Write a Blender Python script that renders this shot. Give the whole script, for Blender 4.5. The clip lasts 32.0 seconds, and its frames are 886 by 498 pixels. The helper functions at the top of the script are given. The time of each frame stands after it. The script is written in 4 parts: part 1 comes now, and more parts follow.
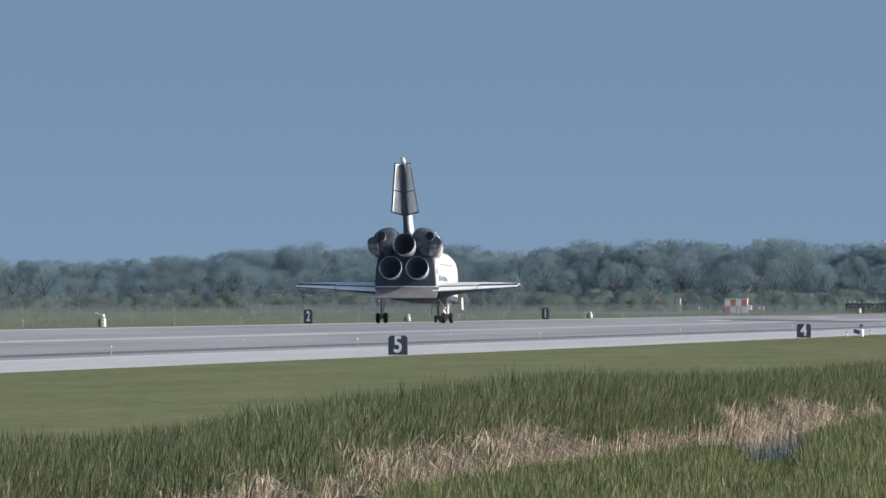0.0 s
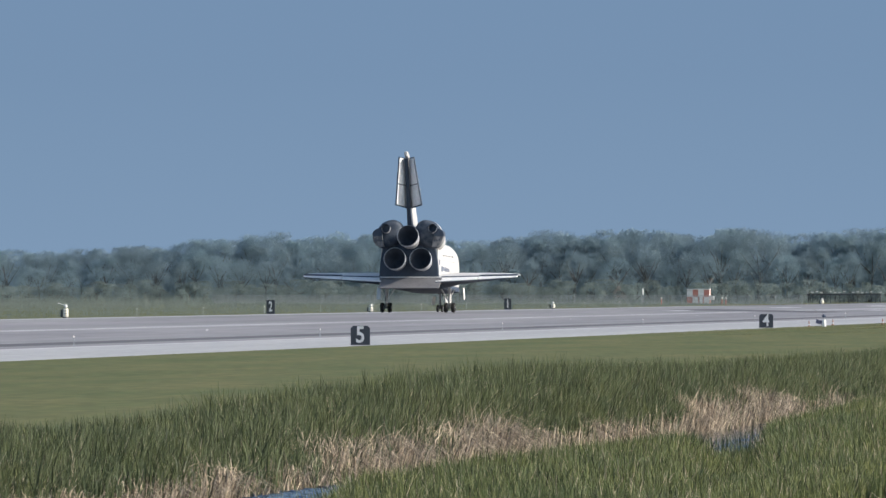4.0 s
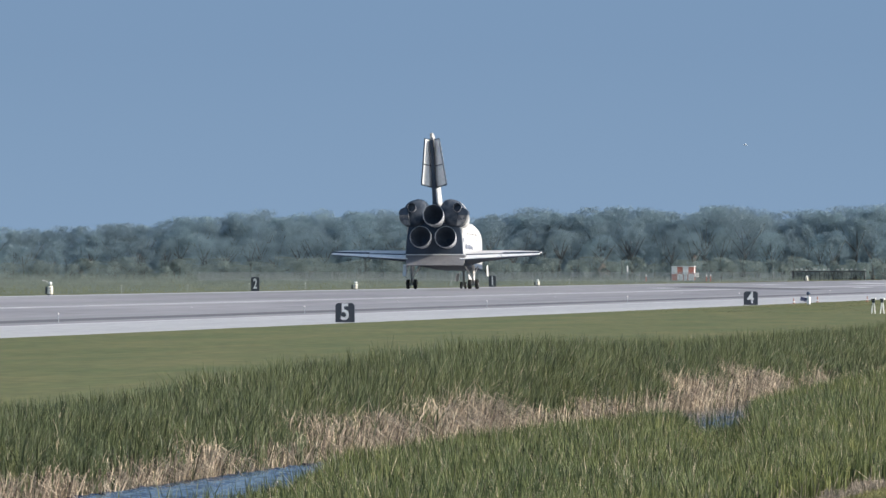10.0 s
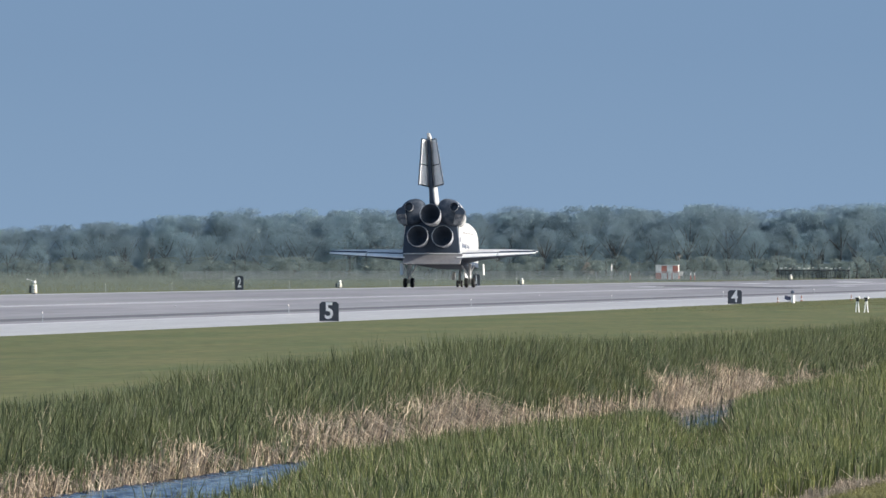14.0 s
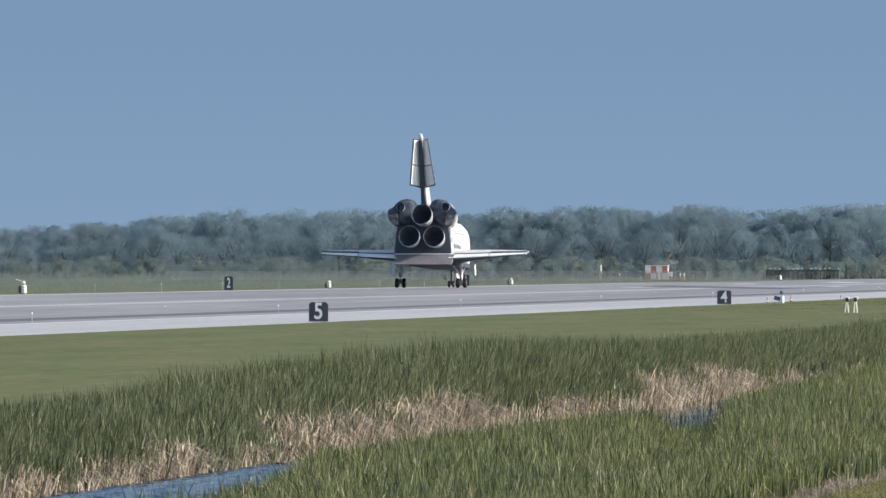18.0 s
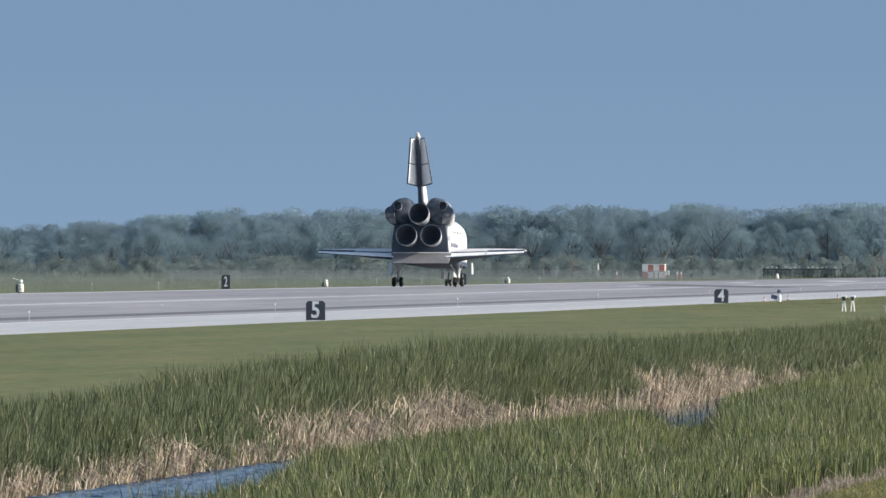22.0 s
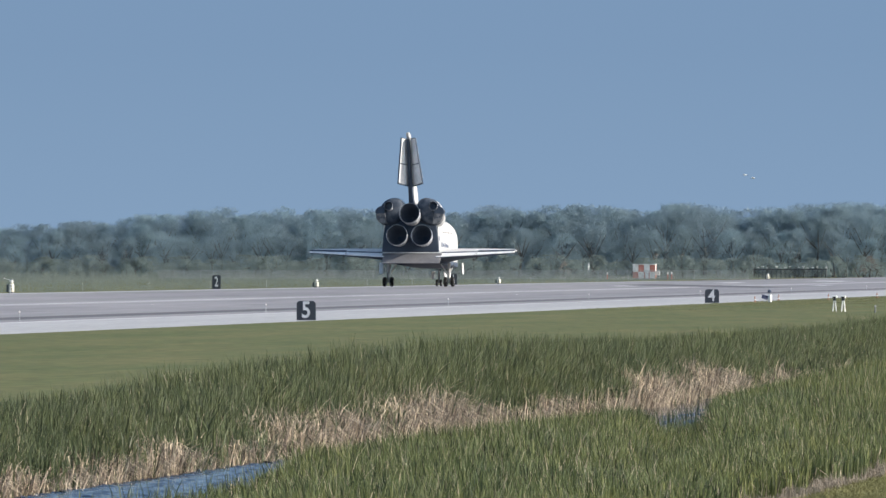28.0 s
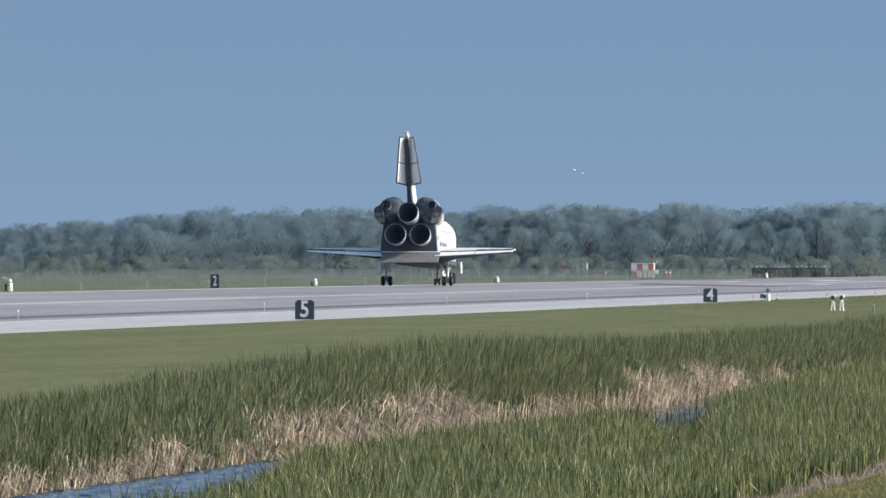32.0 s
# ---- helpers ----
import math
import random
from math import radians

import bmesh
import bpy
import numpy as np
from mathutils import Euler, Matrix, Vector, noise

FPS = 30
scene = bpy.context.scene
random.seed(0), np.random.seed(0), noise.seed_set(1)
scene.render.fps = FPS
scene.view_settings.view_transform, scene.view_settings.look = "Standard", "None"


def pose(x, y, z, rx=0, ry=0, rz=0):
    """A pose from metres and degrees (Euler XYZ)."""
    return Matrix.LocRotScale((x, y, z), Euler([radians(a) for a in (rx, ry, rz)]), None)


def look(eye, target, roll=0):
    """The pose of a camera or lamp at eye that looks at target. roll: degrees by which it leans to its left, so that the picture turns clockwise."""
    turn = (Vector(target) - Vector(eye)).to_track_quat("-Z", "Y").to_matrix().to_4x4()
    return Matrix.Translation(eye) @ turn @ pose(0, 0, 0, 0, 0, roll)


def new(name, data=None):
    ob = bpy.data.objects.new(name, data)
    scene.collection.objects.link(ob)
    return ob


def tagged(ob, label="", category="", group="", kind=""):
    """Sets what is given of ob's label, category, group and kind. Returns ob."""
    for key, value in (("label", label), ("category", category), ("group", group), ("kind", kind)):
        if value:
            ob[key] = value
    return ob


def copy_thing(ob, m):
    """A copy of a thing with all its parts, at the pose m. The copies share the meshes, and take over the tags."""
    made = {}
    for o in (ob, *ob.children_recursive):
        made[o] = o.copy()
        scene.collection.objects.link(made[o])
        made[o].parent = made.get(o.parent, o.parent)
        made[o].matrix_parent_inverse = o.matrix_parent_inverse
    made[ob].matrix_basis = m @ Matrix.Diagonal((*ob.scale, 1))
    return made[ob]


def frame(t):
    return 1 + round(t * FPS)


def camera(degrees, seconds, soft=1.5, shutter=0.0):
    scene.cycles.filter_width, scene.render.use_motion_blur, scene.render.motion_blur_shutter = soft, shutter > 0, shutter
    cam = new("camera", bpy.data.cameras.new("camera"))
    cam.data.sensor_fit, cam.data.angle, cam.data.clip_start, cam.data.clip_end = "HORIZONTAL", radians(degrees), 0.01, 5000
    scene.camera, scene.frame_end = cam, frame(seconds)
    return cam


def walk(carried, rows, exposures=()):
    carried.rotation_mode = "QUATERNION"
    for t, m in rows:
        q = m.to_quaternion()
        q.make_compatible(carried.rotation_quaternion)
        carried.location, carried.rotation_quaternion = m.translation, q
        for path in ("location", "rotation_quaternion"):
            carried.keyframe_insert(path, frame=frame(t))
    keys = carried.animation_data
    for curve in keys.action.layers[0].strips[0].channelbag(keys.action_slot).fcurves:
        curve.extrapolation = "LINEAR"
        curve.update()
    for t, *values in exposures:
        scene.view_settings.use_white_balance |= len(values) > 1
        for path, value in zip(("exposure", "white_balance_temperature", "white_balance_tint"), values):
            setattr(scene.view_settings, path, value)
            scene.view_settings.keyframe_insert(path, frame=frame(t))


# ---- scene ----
# x: east of the camera (the runway lies at negative x), y: along the runway, z: up from the runway's near edge
EYE = (0.0, 0.0, 3.76)
SECONDS = 32.0
cam = camera(4.4905, SECONDS, soft=1.5)


def aim(yaw, pitch):
    return pose(*EYE, 90 + pitch, 0, yaw)


walk(cam, [
    (0.0, aim(6.6819, 0.2398)), (0.5, aim(6.6265, 0.2354)), (1.0, aim(6.5876, 0.2371)), (1.5, aim(6.5616, 0.2311)),
    (2.0, aim(6.5191, 0.2257)), (2.5, aim(6.5139, 0.2222)), (3.0, aim(6.5096, 0.2091)), (3.5, aim(6.5010, 0.1994)),
    (5.5, aim(6.4679, 0.1609)), (6.0, aim(6.4629, 0.1477)), (6.5, aim(6.4533, 0.1170)), (7.0, aim(6.4420, 0.0907)),
    (7.5, aim(6.4377, 0.0775)), (8.0, aim(6.4177, 0.0775)), (8.5, aim(6.4230, 0.0810)), (9.0, aim(6.4230, 0.0732)),
    (9.5, aim(6.4047, 0.0688)), (10.0, aim(6.4134, 0.0749)), (10.5, aim(6.4021, 0.0722)), (11.0, aim(6.3970, 0.0722)),
    (11.5, aim(6.3936, 0.0819)), (12.0, aim(6.3874, 0.0819)), (12.5, aim(6.3857, 0.0819)), (13.0, aim(6.3494, 0.0688)),
    (13.5, aim(6.3398, 0.0722)), (14.0, aim(6.3328, 0.0688)), (14.5, aim(6.3172, 0.0732)), (16.5, aim(6.2947, 0.0688)),
    (17.0, aim(6.2878, 0.0678)), (17.5, aim(6.2791, 0.0688)), (18.0, aim(6.2791, 0.0705)), (18.5, aim(6.2705, 0.0723)),
    (19.0, aim(6.2697, 0.0688)), (19.5, aim(6.2748, 0.0696)), (20.0, aim(6.2773, 0.0688)), (20.5, aim(6.2731, 0.0688)),
    (21.0, aim(6.2748, 0.0643)), (21.5, aim(6.2669, 0.0643)), (22.0, aim(6.2643, 0.0643)), (22.5, aim(6.2660, 0.0643)),
    (23.0, aim(6.2600, 0.0652)), (23.5, aim(6.2540, 0.0643)), (24.0, aim(6.2514, 0.0661)), (24.5, aim(6.2427, 0.0643)),
    (25.0, aim(6.2462, 0.0618)), (25.5, aim(6.2428, 0.0609)), (27.5, aim(6.2218, 0.0643)), (28.0, aim(6.2167, 0.0643)),
    (28.5, aim(6.2124, 0.0643)), (29.0, aim(6.2167, 0.0688)), (29.5, aim(6.2105, 0.0643)), (30.0, aim(6.2167, 0.0643)),
    (30.5, aim(6.2124, 0.0643)), (31.0, aim(6.2105, 0.0617)), (31.5, aim(6.2088, 0.0583)), (32.0, aim(6.2088, 0.0600)),
], exposures=[(0.0, 0.71), (3.5, 0.72), (6.0, 0.76), (8.0, 0.86), (32.0, 0.87)])

# ---- light ----
SUN_AZ, SUN_EL = 95.0, 21.0
world = bpy.data.worlds.new("sky")
scene.world = world
world.use_nodes = True
wn = world.node_tree
sky = wn.nodes.new("ShaderNodeTexSky")
sky.sky_type, sky.sun_disc = "NISHITA", False
sky.sun_elevation, sky.sun_rotation = radians(SUN_EL), radians(SUN_AZ)
sky.air_density, sky.dust_density, sky.ozone_density = 1.0, 1.7, 1.4
wn.links.new(sky.outputs[0], wn.nodes["Background"].inputs[0])
wn.nodes["Background"].inputs[1].default_value = 0.13
sun = new("sun", bpy.data.lights.new("sun", "SUN"))
sun.data.energy, sun.data.angle, sun.data.color = 3.7, radians(0.6), (1.0, 0.965, 0.91)
to_sun = Vector((math.sin(radians(SUN_AZ)) * math.cos(radians(SUN_EL)), math.cos(radians(SUN_AZ)) * math.cos(radians(SUN_EL)), math.sin(radians(SUN_EL))))
sun.matrix_basis = look(to_sun * 100, (0, 0, 0))

# ---- materials ----


def material(name, base, rough=0.6, metal=0.0, second=None, scale=(1, 1, 1), fine=8.0, spread=0.5, bump=0.0, island=0.0, per_object=0.0, leaf=0.0, spec=0.5, sheen=0.0, grain=0.14, tint=0.035):
    """A surface with two scales of variation: broad patches towards a second colour, and fine grain."""
    m = bpy.data.materials.new(name)
    m.use_nodes = True
    nt = m.node_tree
    n, l = nt.nodes, nt.links
    bsdf = n["Principled BSDF"]
    bsdf.inputs["Roughness"].default_value = rough
    bsdf.inputs["Metallic"].default_value = metal
    bsdf.inputs["Specular IOR Level"].default_value = spec
    bsdf.inputs["Sheen Weight"].default_value, bsdf.inputs["Sheen Roughness"].default_value = sheen, 0.6
    second = second or tuple(c * 0.72 for c in base)
    co = n.new("ShaderNodeTexCoord")
    mp = n.new("ShaderNodeMapping")
    mp.inputs["Scale"].default_value = scale
    l.new(co.outputs["Object"], mp.inputs[0])
    big = n.new("ShaderNodeTexNoise")
    big.inputs["Scale"].default_value, big.inputs["Detail"].default_value = 1.0, 6.0
    small = n.new("ShaderNodeTexNoise")
    small.inputs["Scale"].default_value, small.inputs["Detail"].default_value = fine, 3.0
    l.new(mp.outputs[0], big.inputs[0])
    l.new(mp.outputs[0], small.inputs[0])
    ramp = n.new("ShaderNodeMapRange")
    ramp.inputs["From Min"].default_value, ramp.inputs["From Max"].default_value = 0.5 - spread / 2, 0.5 + spread / 2
    l.new(big.outputs[0], ramp.inputs[0])
    mix = n.new("ShaderNodeMix")
    mix.data_type = "RGBA"
    mix.inputs["A"].default_value, mix.inputs["B"].default_value = (*base, 1), (*second, 1)
    l.new(ramp.outputs[0], mix.inputs["Factor"])
    hsv = n.new("ShaderNodeHueSaturation")
    l.new(mix.outputs["Result"], hsv.inputs["Color"])
    speck = n.new("ShaderNodeMapRange")
    speck.inputs["From Min"].default_value, speck.inputs["From Max"].default_value = 0.25, 0.75
    speck.inputs["To Min"].default_value, speck.inputs["To Max"].default_value = 1 - grain, 1 + grain
    l.new(small.outputs[0], speck.inputs[0])
    value = speck.outputs[0]
    for amount, node, out in ((island, "ShaderNodeNewGeometry", "Random Per Island"), (per_object, "ShaderNodeObjectInfo", "Random")):
        if amount:
            g = n.new(node)
            r = n.new("ShaderNodeMapRange")
            r.inputs["To Min"].default_value, r.inputs["To Max"].default_value = 1 - amount, 1 + amount
            l.new(g.outputs[out], r.inputs[0])
            mul = n.new("ShaderNodeMath")
            mul.operation = "MULTIPLY"
            l.new(value, mul.inputs[0])
            l.new(r.outputs[0], mul.inputs[1])
            value = mul.outputs[0]
            hue = n.new("ShaderNodeMapRange")
            hue.inputs["To Min"].default_value, hue.inputs["To Max"].default_value = 0.5 + amount * tint, 0.5 - amount * tint
            l.new(g.outputs[out], hue.inputs[0])
            l.new(hue.outputs[0], hsv.inputs["Hue"])
    l.new(value, hsv.inputs["Value"])
    l.new(hsv.outputs[0], bsdf.inputs["Base Color"])
    if bump:
        b = n.new("ShaderNodeBump")
        b.inputs["Strength"].default_value, b.inputs["Distance"].default_value = 0.6, bump
        l.new(small.outputs[0], b.inputs["Height"])
        l.new(b.outputs[0], bsdf.inputs["Normal"])
    if leaf:
        tr = n.new("ShaderNodeBsdfTranslucent")
        l.new(hsv.outputs[0], tr.inputs["Color"])
        ms = n.new("ShaderNodeMixShader")
        ms.inputs[0].default_value = leaf
        l.new(bsdf.outputs[0], ms.inputs[1])
        l.new(tr.outputs[0], ms.inputs[2])
        l.new(ms.outputs[0], n["Material Output"].inputs[0])
    return m


def glowing(name, colour, strength):
    m = bpy.data.materials.new(name)
    m.use_nodes = True
    b = m.node_tree.nodes["Principled BSDF"]
    b.inputs["Base Color"].default_value = (*colour, 1)
    b.inputs["Emission Color"].default_value = (*colour, 1)
    b.inputs["Emission Strength"].default_value = strength
    return m


LAWN = material("mown_grass", (0.090, 0.106, 0.038), 0.9, second=(0.136, 0.129, 0.051), scale=(0.22, 0.03, 0.1), fine=7, spread=0.34, grain=0.22, bump=0.0, spec=0.15)
CONCRETE = material("runway_concrete", (0.285, 0.27, 0.272), 0.85, second=(0.205, 0.195, 0.20), scale=(0.10, 0.006, 0.1), fine=14, spread=0.3, spec=0.2)
ASPHALT = material("rubbered_asphalt", (0.13, 0.125, 0.13), 0.85, second=(0.10, 0.096, 0.10), scale=(0.2, 0.01, 0.1), fine=14, spec=0.2)
SHOULDER = material("pale_shoulder", (0.42, 0.411, 0.402), 0.9, second=(0.345, 0.338, 0.336), scale=(0.12, 0.008, 0.1), fine=18, spread=0.4, spec=0.2)
PAINT = material("worn_white_paint", (0.56, 0.55, 0.54), 0.8, second=(0.40, 0.39, 0.38), scale=(0.3, 0.02, 0.1), fine=10)
REED = material("reed_leaf", (0.119, 0.131, 0.054), 0.5, second=(0.077, 0.101, 0.051), scale=(0.25, 0.25, 0.25), fine=3, island=0.75, leaf=0.45, spec=0.3)
REED_B = material("reed_leaf_young", (0.130, 0.142, 0.046), 0.5, second=(0.077, 0.108, 0.050), scale=(0.22, 0.12, 0.25), fine=3, island=0.88, leaf=0.4, spec=0.25, tint=0.04)
STRAW = material("dry_reed", (0.53, 0.425, 0.315), 0.75, second=(0.38, 0.295, 0.21), scale=(0.6, 0.4, 0.6), fine=4, island=0.85, leaf=0.2, spec=0.2, tint=-0.012)
VERGE = material("yellowing_grass", (0.20, 0.20, 0.105), 0.85, second=(0.15, 0.155, 0.078), scale=(0.2, 0.03, 0.5), fine=4, island=0.3, leaf=0.25, spec=0.15)
TURF = material("yellowed_turf", (0.225, 0.205, 0.092), 0.85, second=(0.165, 0.165, 0.07), scale=(1.2, 0.3, 1), fine=5, island=0.2, leaf=0.25, spec=0.15)
STRAW_DULL = material("dull_dry_grass", (0.33, 0.27, 0.215), 0.85, second=(0.24, 0.205, 0.15), scale=(0.5, 0.3, 0.5), fine=4, island=0.35, leaf=0.2, spec=0.2)
# Distance haze is put into this pale blue-grey leaf colour.
LEAF_HAZED = material("hazed_tree_leaf", (0.260, 0.333, 0.354), 0.85, second=(0.236, 0.315, 0.350), scale=(0.16, 0.16, 0.2), fine=1.0, island=0.10, per_object=0.14, leaf=0.75, spec=0.1)
# Scrub leaves are paled and greyed to carry the haze too.
SHRUB_HAZED = material("hazed_shrub_leaf", (0.245, 0.285, 0.262), 0.85, second=(0.215, 0.262, 0.255), scale=(0.3, 0.3, 0.3), fine=1.5, island=0.22, per_object=0.22, leaf=0.5, spec=0.1)
# Far grass has haze mixed into its base colour.
ROUGH_HAZED = material("hazed_field_grass", (0.23, 0.255, 0.225), 0.85, second=(0.195, 0.225, 0.20), scale=(0.05, 0.012, 0.3), fine=2.0, spread=0.35, island=0.12, leaf=0.5, spec=0.1)
LEAF_DRY = material("russet_leaf", (0.33, 0.295, 0.265), 0.75, scale=(0.3, 0.3, 0.3), fine=1.5, island=0.3, per_object=0.3, leaf=0.2, spec=0.2)
PALM_BARK = material("palm_bark", (0.24, 0.235, 0.225), 0.9, second=(0.19, 0.185, 0.175), scale=(1, 1, 2), fine=6)
BARK = material("bark", (0.085, 0.082, 0.075), 0.9, scale=(1, 1, 0.3), fine=6, bump=0.02)
TILE_WHITE = material("white_insulation", (0.455, 0.445, 0.43), 0.85, second=(0.37, 0.365, 0.355), scale=(0.5, 0.35, 0.7), fine=9)
WING_WHITE = material("worn_wing_felt", (0.64, 0.63, 0.61), 0.85, second=(0.52, 0.515, 0.505), scale=(0.6, 0.6, 0.6), fine=8)
ELEVON = material("white_elevon_tile", (0.80, 0.79, 0.77), 0.8, second=(0.68, 0.675, 0.66), scale=(0.7, 0.9, 0.9), fine=8)
# Black tile, worn grey, lifted further towards blue in place of haze.
TILE_BLACK = material("hazed_black_tile", (0.038, 0.053, 0.078), 0.7, second=(0.054, 0.070, 0.096), scale=(0.8, 0.8, 0.8), fine=7, spec=0.25)
TILE_GREY = material("scorched_tile", (0.18, 0.174, 0.176), 0.75, second=(0.13, 0.128, 0.134), scale=(0.7, 0.9, 0.9), fine=6)
POD_TILE = material("streaked_pod_tile", (0.034, 0.046, 0.066), 0.7, second=(0.088, 0.100, 0.118), scale=(1.1, 0.6, 1.3), fine=5, spread=0.22, spec=0.25)
POD_SCUFF = material("scuffed_pod_tile", (0.075, 0.078, 0.084), 0.75, second=(0.20, 0.195, 0.19), scale=(1.6, 1.6, 1.6), fine=6, spread=0.2)
BRAKE = material("speed_brake_lining", (0.88, 0.875, 0.86), 0.7, second=(0.82, 0.815, 0.80), scale=(0.8, 0.8, 0.5), fine=5)
RIM = material("bright_rim_alloy", (0.34, 0.345, 0.36), 0.35, 0.85, second=(0.2, 0.205, 0.215), scale=(0.6, 0.6, 0.6), fine=8)
NOZZLE = material("nozzle_alloy", (0.42, 0.425, 0.44), 0.45, 0.35, second=(0.24, 0.245, 0.26), scale=(0.6, 0.6, 0.6), fine=10)
BAND = material("pale_highlight_band", (0.66, 0.66, 0.67), 0.5, 0.2, second=(0.48, 0.485, 0.50), scale=(1, 1, 1), fine=8)
# Soot brightened to a bluish grey; the lift imitates haze.
SOOT = material("hazed_nozzle_soot", (0.085, 0.098, 0.12), 0.8, second=(0.06, 0.07, 0.088), scale=(1, 1, 1), fine=6, spec=0.2)
STEEL = material("grey_steel", (0.38, 0.38, 0.39), 0.45, 0.6, scale=(2, 2, 2), fine=9)
ALU = material("white_enamel", (0.76, 0.75, 0.72), 0.5, second=(0.62, 0.60, 0.57), scale=(2, 2, 2), fine=8)
RUBBER = material("tyre_rubber", (0.022, 0.021, 0.021), 0.85, scale=(3, 3, 3), fine=12)
# Sign black is raised a little, bluish, for haze.
SIGN_BLACK = material("sign_black", (0.028, 0.033, 0.043), 0.5, second=(0.043, 0.049, 0.06), scale=(1.5, 1.5, 1.5), fine=8)
SIGN_WHITE = material("sign_white", (0.74, 0.74, 0.73), 0.6, scale=(2, 2, 2), fine=9)
ORANGE = material("orange_paint", (0.36, 0.17, 0.10), 0.6, second=(0.26, 0.10, 0.06), scale=(1, 1, 1), fine=6)
# Red lightened to pink so the paint shows haze at its distance.
HUT_RED = material("hazed_red_paint", (0.47, 0.19, 0.15), 0.7, second=(0.41, 0.17, 0.14), scale=(0.6, 0.6, 0.6), fine=5)
PANEL_BLUE = material("solar_cells", (0.015, 0.022, 0.055), 0.5, scale=(4, 4, 4), fine=10)
FENCE_WIRE = material("galvanised_wire", (0.43, 0.44, 0.45), 0.55, 0.3, scale=(1, 1, 1), fine=6)
DARK_FRAME = material("dark_steel_frame", (0.085, 0.09, 0.10), 0.6, 0.2, scale=(1, 1, 1), fine=6)
MARK_BLUE = material("blue_marking", (0.07, 0.09, 0.14), 0.7, scale=(2, 2, 2), fine=6)
GLASS_DARK = material("cockpit_glass", (0.01, 0.01, 0.012), 0.1, scale=(2, 2, 2), fine=6)
CREAM = material("sun_bleached_cream_paint", (0.68, 0.64, 0.54), 0.6, second=(0.50, 0.46, 0.37), scale=(2.2, 2.2, 1.6), fine=7, spread=0.25)
PALE_LANE = material("paler_concrete", (0.335, 0.32, 0.32), 0.85, second=(0.27, 0.258, 0.26), scale=(0.3, 0.006, 0.1), fine=14, spread=0.3, spec=0.2)
RUBBER_MARK = material("rubber_deposit", (0.20, 0.193, 0.198), 0.85, second=(0.255, 0.245, 0.25), scale=(0.3, 0.01, 0.1), fine=10, spread=0.3, spec=0.2)
FEATHER = material("white_feather", (0.86, 0.86, 0.85), 0.8, second=(0.80, 0.80, 0.79), scale=(6, 6, 6), fine=9)
LAMP = glowing("lamp_glass", (0.8, 0.74, 0.66), 0.08)

WATER = bpy.data.materials.new("ditch_water")
WATER.use_nodes = True
_n, _l = WATER.node_tree.nodes, WATER.node_tree.links
_b = _n["Principled BSDF"]
# Blue in the base colour replaces part of the reflected higher sky.
_b.inputs["Base Color"].default_value, _b.inputs["Roughness"].default_value = (0.016, 0.032, 0.066, 1), 0.04
_b.inputs["IOR"].default_value, _b.inputs["Specular IOR Level"].default_value = 1.33, 0.08
_c, _t, _q = _n.new("ShaderNodeTexCoord"), _n.new("ShaderNodeTexNoise"), _n.new("ShaderNodeMapRange")
_t.inputs["Scale"].default_value, _t.inputs["Detail"].default_value = 0.6, 3.0
_q.inputs["To Min"].default_value, _q.inputs["To Max"].default_value = 0.03, 0.12
_l.new(_c.outputs["Object"], _t.inputs[0])
_l.new(_t.outputs[0], _q.inputs[0])
_l.new(_q.outputs[0], _b.inputs["Roughness"])

HAZE = bpy.data.materials.new("clear_blue_sky")
HAZE.use_nodes = True
_n, _l = HAZE.node_tree.nodes, HAZE.node_tree.links
_n.remove(_n["Principled BSDF"])
_e, _c, _s, _r = _n.new("ShaderNodeEmission"), _n.new("ShaderNodeTexCoord"), _n.new("ShaderNodeSeparateXYZ"), _n.new("ShaderNodeValToRGB")
_m = _n.new("ShaderNodeMath")
_m.operation = "DIVIDE"
_m.inputs[1].default_value = 600.0
_l.new(_c.outputs["Object"], _s.inputs[0])
_l.new(_s.outputs["Z"], _m.inputs[0])
_l.new(_m.outputs[0], _r.inputs[0])
_r.color_ramp.elements[0].color, _r.color_ramp.elements[0].position = (0.1305, 0.197, 0.287, 1), 0.0
_r.color_ramp.elements[1].color, _r.color_ramp.elements[1].position = (0.083, 0.146, 0.256, 1), 0.8
_mid = _r.color_ramp.elements.new(0.16)
_mid.color = (0.1107, 0.1735, 0.265, 1)
_l.new(_r.outputs[0], _e.inputs[0])
_l.new(_e.outputs[0], _n["Material Output"].inputs[0])

# ---- mesh helpers ----


def finish(name, bm, mat, parent=None, label="", smooth=False, m=None):
    if m is not None:
        bmesh.ops.transform(bm, matrix=m, verts=bm.verts)
    me = bpy.data.meshes.new(name)
    bmesh.ops.recalc_face_normals(bm, faces=bm.faces)
    bm.to_mesh(me)
    bm.free()
    if smooth:
        me.shade_smooth()
        me.set_sharp_from_angle(angle=radians(38))
    me.materials.append(mat)
    ob = new(name, me)
    if parent:
        ob.parent = parent
    if label:
        tagged(ob, label)
    return ob


def part(name, bm, mat, parent, label="", smooth=False, m=None):
    return finish(name, bm, mat, parent, label, smooth, m)


def thing(name, label, category, group="", at=None):
    ob = new(name)
    ob.empty_display_size = 0.3
    if at is not None:
        ob.matrix_basis = at
    return tagged(ob, label, category, group)


